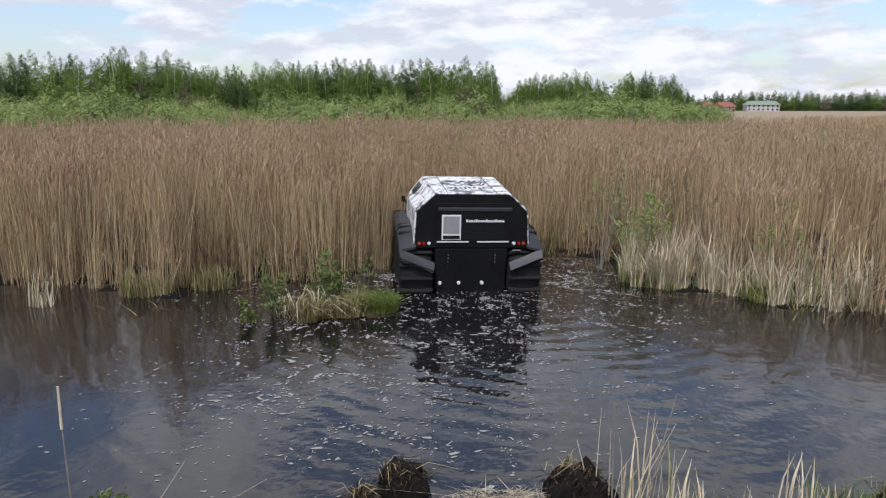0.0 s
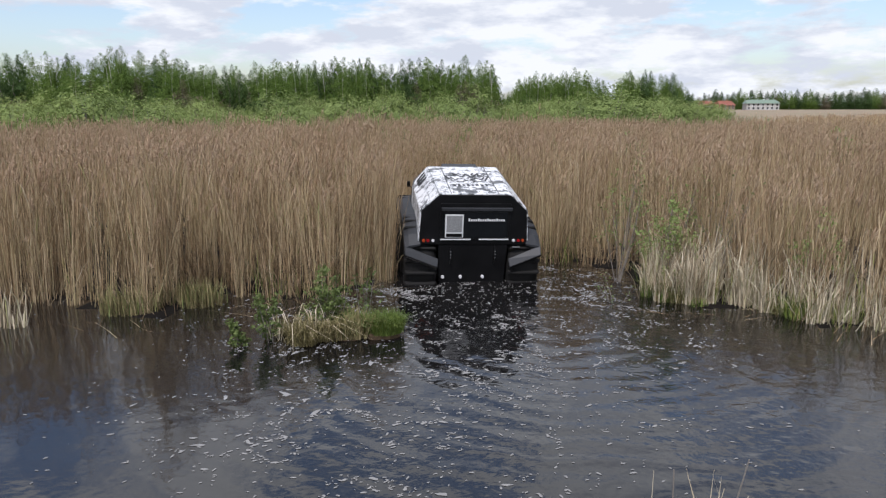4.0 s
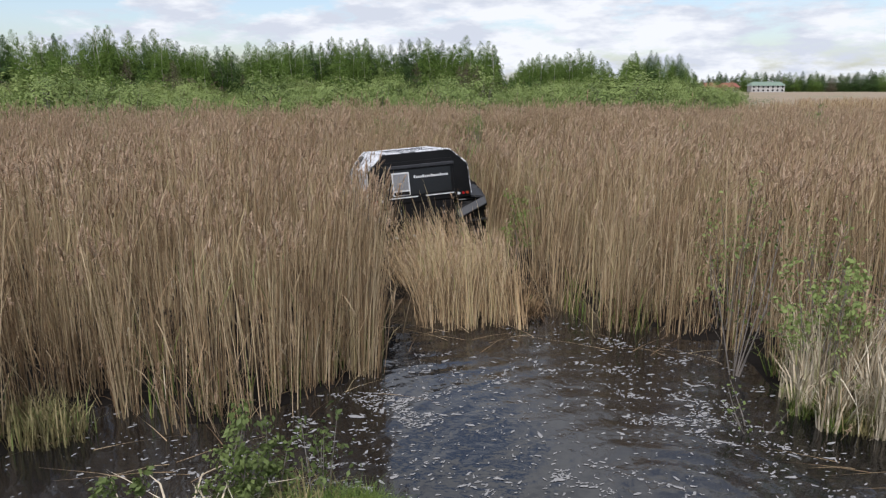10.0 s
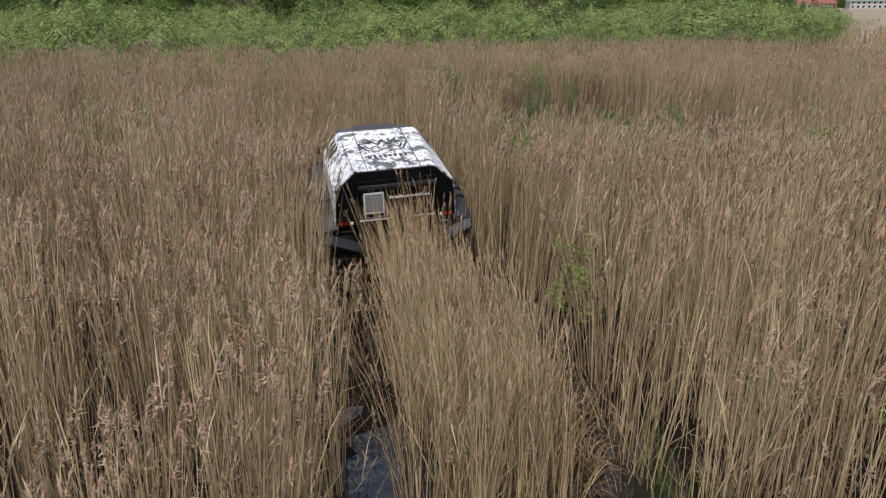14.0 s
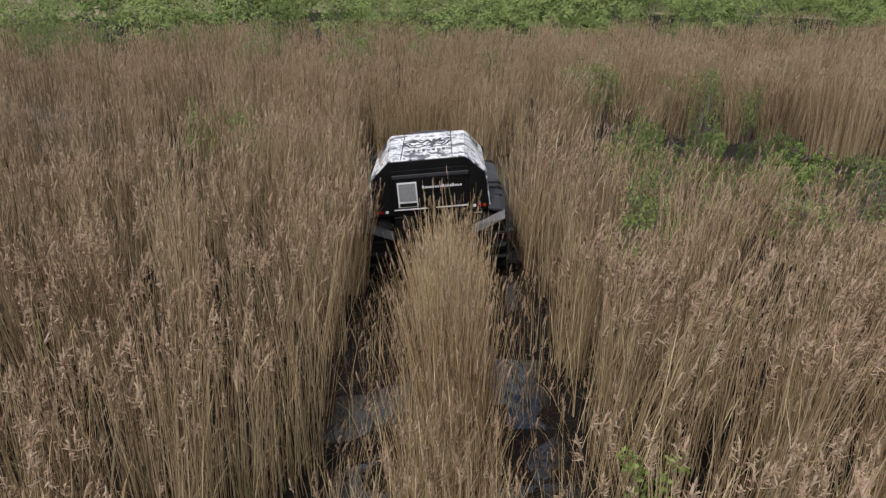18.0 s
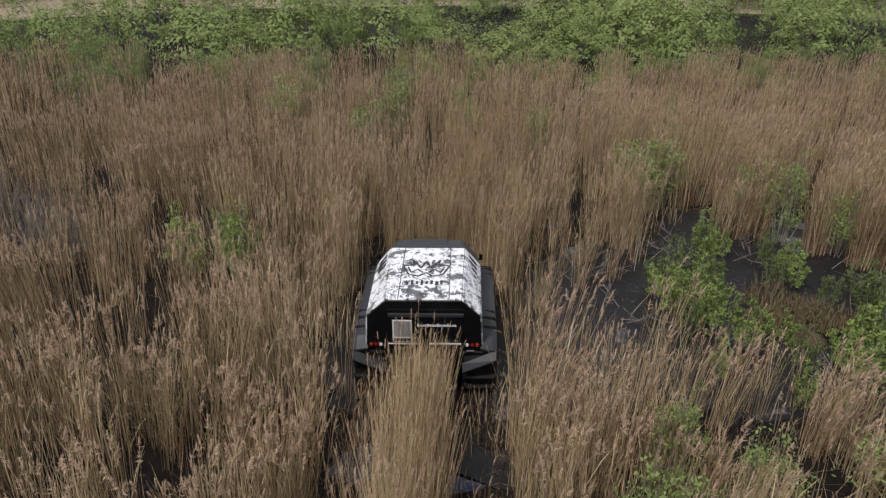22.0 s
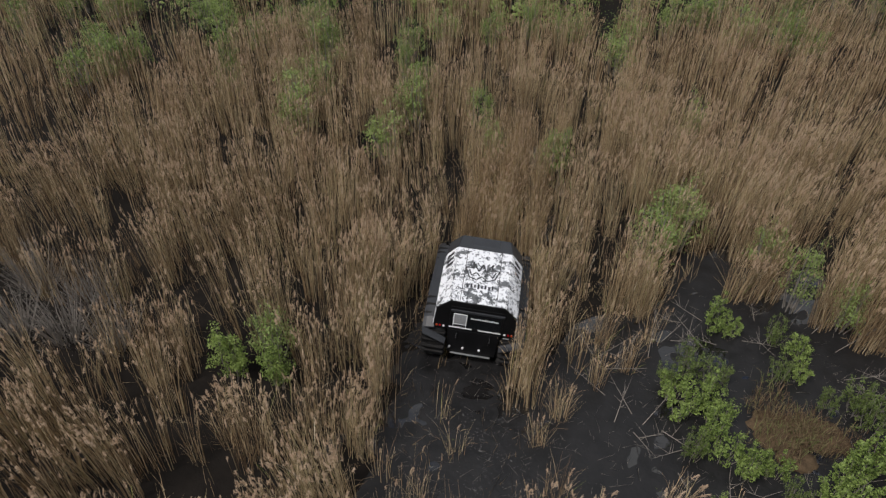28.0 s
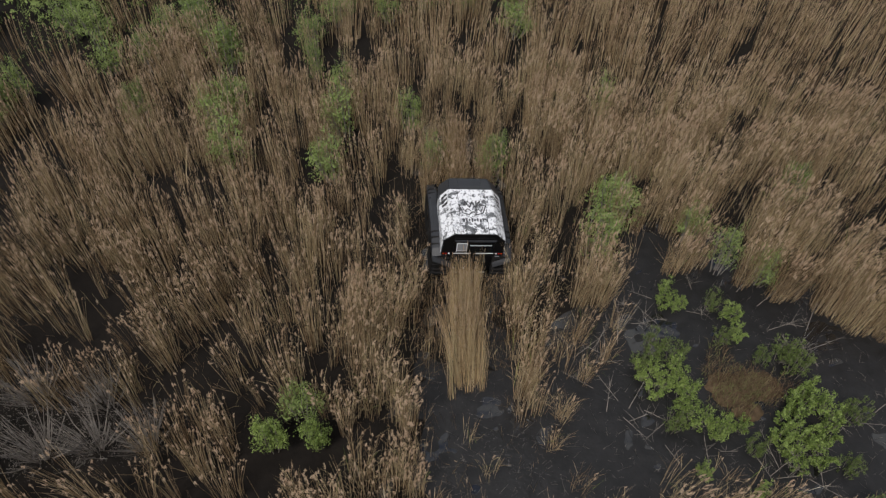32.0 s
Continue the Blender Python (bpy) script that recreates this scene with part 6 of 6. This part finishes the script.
def ring_bushes():
    made = [shrub(s, BUSH, "pool_bush", "bright green leafy bush standing in the mud pool", h, 0.9, 15, 0.035, 10, 0) for s, h in ((61, 1.25), (62, 1.1), (63, 1.35))]
    made += [shrub(s, SPRIG, "dull_bush", "dull grey-green bush with bare twigs in the mud pool", h, 0.85, 11, 0.031, 12, 2) for s, h in ((64, 1.2), (65, 1.3))]
    used = [False] * 5
    r = np.random.default_rng(3)
    bright = ((-0.56, 35.5, 0.7), (-0.15, 35.3, 0.5), (1.44, 35.3, 0.65), (1.65, 34.6, 0.55), (-1.0, 32.7, 0.75), (-0.65, 32.2, 0.8), (-0.2, 32.8, 0.7), (0.1, 32.1, 0.8), (0.4, 31.5, 0.8), (0.95, 31.3, 0.75), (1.45, 31.5, 0.6),
              (3.4, 32.8, 0.95), (2.95, 32.2, 0.85), (3.2, 31.6, 0.8), (2.6, 31.3, 0.7), (3.6, 31.1, 0.8), (3.9, 31.8, 0.75), (3.0, 30.8, 0.6), (3.95, 32.5, 0.75), (0.6, 30.0, 0.4), (2.0, 29.8, 0.4))
    dull = ((-0.85, 33.6, 0.85), (-0.2, 33.4, 0.75), (1.2, 34.3, 0.6), (2.95, 34.2, 0.85), (3.25, 33.7, 0.8), (2.35, 33.9, 0.55), (4.7, 32.6, 0.75), (-0.25, 31.2, 0.6), (-1.2, 33.0, 0.6), (4.3, 30.9, 0.6), (0.9, 35.6, 0.6), (1.9, 31.0, 0.6))
    for spots, first, many in ((bright, 0, 3), (dull, 3, 2)):
        for x, y, w in spots:
            ob = placed(made, used, first + int(r.integers(0, many)), pose(x, y, 0.03, 0, 0, r.uniform(0, 360)), w, (0.45 + 0.55 * w) * r.uniform(0.95, 1.2))
            ob["group"] = "bushes of the mud pool"
    root = new("brown_tussock")
    tagged(root, "brown dead-grass hummock inside the ring of bushes", "tussock")
    mound("hummock", 1.5, 32.8, 0.8, 0.6, 0.2, PEAT, root, 12)
    mound("hummock", 2.3, 33.1, 0.75, 0.5, 0.17, PEAT, root, 13)
    mound("hummock", 1.9, 32.2, 0.5, 0.4, 0.14, PEAT, root, 14)
    a, q = rng.uniform(0, math.tau, 2600), rng.random(2600) ** 0.7
    q *= 0.75 + 0.35 * np.sin(a * 3 + 1.1) + 0.15 * np.sin(a * 7)
    blades("dead_grass", 1.75 + 1.5 * q * np.cos(a), 32.9 + 1.15 * q * np.sin(a) + rng.normal(0, 0.12, 2600), rng.uniform(0.06, 0.36, 2600), 0.7, 0.006, island_material("russet_dead_grass", [(0.0, (0.075, 0.045, 0.026)), (0.5, (0.125, 0.08, 0.045)), (0.8, (0.19, 0.15, 0.08)), (1.0, (0.13, 0.15, 0.05))], 0.8), root, 0.15)
    # bare grey branches round the pool
    for k in range(64):
        a = r.uniform(0, math.tau)
        x, y = 1.2 + 3.6 * math.cos(a) * r.uniform(0.6, 1.2), 33.2 + 2.8 * math.sin(a) * r.uniform(0.6, 1.2)
        br = new("dead_branch")
        br.location = (x, y, 0.02)
        tagged(br, "bare grey dead branch over the mud", "branch", "dead branches of the pool")
        b = r.uniform(0, math.tau)
        ln = r.uniform(0.5, 1.2)
        top = Vector((math.cos(b) * ln, math.sin(b) * ln, ln * r.uniform(0.15, 0.8)))
        limb = part("limb", rod((0, 0, 0), top, 0.011, 0.003, 5), TWIG, br)
        for q in range(5):
            p = top * r.uniform(0.25, 0.9)
            e = p + Vector((r.normal(0, 0.22), r.normal(0, 0.22), r.uniform(0.02, 0.35)))
            part("twig", rod(p, e, 0.006, 0.002, 4), TWIG, limb)


mud_pool()
ring_bushes()


# ---- shrubs among the reeds ----
def marsh_shrubs():
    leafy = [shrub(s, BUSH, "leafy_bush", "fresh green bush rising out of the reeds", 2.65, 1.0, 18, 0.05, 12, 10) for s in (71, 72)]
    pale = [shrub(s, WILLOW, "pale_willow", "sparse pale green willow among dry reeds", 2.75, 0.95, 11, 0.042, 12, 8) for s in (73, 74)]
    grey = [shrub(75, TWIG, "bare_bush", "leafless grey thicket among the reeds", 2.0, 1.7, 3, 0.016, 48, 6)]
    ul, up, ug = [False] * 2, [False] * 2, [False]
    r = np.random.default_rng(9)
    for x, y, w, h in ((-10.75, 28.35, 0.55, 0.78), (-9.6, 28.7, 0.5, 0.72)):
        placed(leafy, ul, int(r.integers(0, 2)), pose(x, y, 0, 0, 0, r.uniform(0, 360)), w, h)
    placed(pale, up, 0, pose(-10.3, 29.4, 0, 0, 0, 40), 0.8, 0.8)
    for x, y, w in ((-15.6, 27.4, 1.0), (-16.9, 26.9, 1.0), (-14.2, 27.8, 0.85), (-17.9, 28.4, 0.9), (-15.9, 28.6, 0.8)):
        placed(grey, ug, 0, pose(x, y, 0, 0, 0, r.uniform(0, 360)), w, 1.0)
    for k in range(70):
        x = r.uniform(-34, 30)
        y = float(shrub_front(x)) - 8 * r.random() ** 1.5 + 3
        if x < y * 0.7:
            placed(pale, up, int(r.integers(0, 2)), pose(x, y, 0, 0, 0, r.uniform(0, 360)), r.uniform(0.7, 1.15), r.uniform(0.75, 1.0))
    spots = [(5.9, 23.9, 0.8, 0.95), (0.45, 25.0, 0.6, 0.9), (0.95, 25.4, 0.35, 0.7), (0.4, 26.4, 0.5, 0.85), (1.5, 26.5, 0.6, 0.75), (3.2, 27.6, 0.8, 0.55), (4.8, 28.4, 0.8, 0.6),
             (-16, 38.5, 1.0, 1.0), (-18.5, 43.6, 1.1, 1.05), (-12.6, 40.9, 1.0, 1.0), (-10.2, 41.4, 0.7, 0.95), (-6.6, 39.8, 0.7, 1.05), (-8.8, 39.5, 0.55, 0.95), (-2.2, 38.3, 0.9, 0.9),
             (3.5, 40.6, 0.7, 0.9), (-17.3, 40.2, 1.1, 1.0), (2.4, 36.9, 0.6, 0.85), (0.2, 38.2, 0.7, 0.85), (4.5, 29.4, 0.6, 0.8), (14.5, 27.0, 0.8, 0.95), (-24.0, 30.0, 0.9, 1.0)]
    # the looser scatter among the far reeds
    for k in range(22):
        spot = (r.uniform(-27, -4) if k % 4 else r.uniform(-4, 18), r.uniform(35.5, 46), r.uniform(0.5, 1.1), r.uniform(0.9, 1.05))
        if off_lane(np.array([spot[0]]), np.array([spot[1]]))[0][0] > 3.0:
            spots.append(spot)
    for x, y, w, h in spots:
        placed(pale, up, int(r.integers(0, 2)), pose(x, y, 0, 0, 0, r.uniform(0, 360)), w * 1.1, h)


marsh_shrubs()


# ---- far houses ----
def house(x, y, wide, deep, high, roof_high, wall_mat, roof_mat, label, cols, turn=0.0, storeys=2):
    root = new("house")
    root.matrix_basis = pose(x, y, 0.3, 0, 0, turn)
    tagged(root, label, "house")
    part("wall", box(-wide / 2, wide / 2, -deep / 2, deep / 2, -0.6, high, 0.05), wall_mat, root)
    bm = bmesh.new()
    e, w, d = 0.7, wide / 2 + 0.7, deep / 2 + 0.7
    a = [bm.verts.new(p) for p in ((-w, -d, high), (w, -d, high), (w, d, high), (-w, d, high), (-w * 0.8, 0, high + roof_high), (w * 0.8, 0, high + roof_high))]
    for f in ((0, 1, 5, 4), (2, 3, 4, 5), (1, 2, 5), (3, 0, 4), (3, 2, 1, 0)):
        bm.faces.new([a[k] for k in f])
    roof = part("roof", bm, roof_mat, root)
    part("chimney", box(w * 0.3, w * 0.3 + 0.8, -0.4, 0.4, high + roof_high * 0.5, high + roof_high + 0.8, 0.03), wall_mat, roof)
    for s in range(storeys):
        for c in range(cols):
            cx, z = -wide / 2 + wide * (c + 0.5) / cols, high * (s + 0.35) / storeys
            win = part("window", box(cx - 0.75, cx + 0.75, -deep / 2 - 0.06, -deep / 2 + 0.02, z, z + 1.5), WHITE, root)
            part("pane", box(cx - 0.62, cx + 0.62, -deep / 2 - 0.075, -deep / 2 - 0.055, z + 0.12, z + 1.38), GLASS, win)


PLASTER = plain("white_plaster", (0.42, 0.41, 0.39), 0.85, 0, 0.3, 0.1, 0.5)
GREEN_ROOF = plain("green_tin_roof", (0.16, 0.22, 0.17), 0.5, 0, 0.5, 0.15, 0.5)
RED_ROOF = plain("red_tile_roof", (0.22, 0.075, 0.05), 0.7, 0, 0.5, 0.2, 0.5)
house(216, 488, 21, 10, 4.6, 2.6, PLASTER, GREEN_ROOF, "long white house with a green tin roof before the far wood", 7, -8)
house(190, 486, 11, 9, 3.4, 3.0, plain("ochre_wall", (0.35, 0.22, 0.15), 0.85), RED_ROOF, "brick house with a steep red roof before the far wood", 4, 10)
house(180, 492, 8, 7, 3.4, 3.0, PLASTER, RED_ROOF, "small white house before the far wood", 3, 0, 1)


# ---- what moves ----
def motions():
    rows = [(r[0], pose(r[1], r[2], r[3], 0, 0, r[4]) @ pose(0, 0, 0, r[5], 0, 0) @ pose(0, 0, 0, 0, -r[6], 0)) for r in RIDE]
    walk(VEHICLE, rows)
    beat = np.arange(0, 32.01, 0.5)
    way = np.interp(beat, ride_t, ride_s)
    for w, sg, yy in WHEELS:
        walk(w, [(float(t), pose(sg * 0.955, yy, 0.8, math.degrees(-s / 0.72), 0, 0)) for t, s in zip(beat, way)])
    # reeds go down before the vehicle; those between the ruts rise again behind it
    fine = np.arange(0, 32.01, 0.05)
    gone = np.maximum.accumulate(np.interp(fine, ride_t, ride_s))

    def when(s):
        return float(np.interp(s, gone, fine, right=99.0)) if s > gone[0] else 0.0

    for ob, x, y, turn, s, rut, tip, deep in TUFTS:
        def lie(fall, sink):
            return pose(x, y, sink, 0, 0, turn) @ pose(0, 0, 0, -fall, tip, 0)
        keys = [(0.0, lie(2, 0)), (when(s - 2.25), lie(2, 0)), (when(s - 1.45), lie(82, -0.31 + deep if rut else -0.25))]
        if not rut and y < 17.6:
            keys += [(when(s + 1.9), lie(80, -0.25)), (when(s + 2.8), lie(72, -0.1)), (when(s + 4.2), lie(58 + 2 * tip, 0)), (when(s + 5.4), lie(38 + 2 * tip, 0)), (when(s + 7.0), lie(17 + tip, 0)), (when(s + 8.6), lie(7 + tip, 0))]
        elif not rut:
            keys += [(when(s + 1.55), lie(82, -0.25)), (when(s + 1.9), lie(58 + 2 * tip, -0.1)), (when(s + 2.6), lie(48 + 2 * tip, 0)), (when(s + 4.0), lie(38 + 2 * tip, 0)), (when(s + 5.6), lie(22 + tip, 0)), (when(s + 7.4), lie(8 + tip, 0))]
        rows, last = [], -1.0
        for t, m in keys:
            t = max(t, last + 0.1) if rows else 0.0
            if t > 31.9:
                break
            rows.append((t, m))
            last = t
        rows.append((32.0, rows[-1][1]))
        walk(ob, rows)


motions()
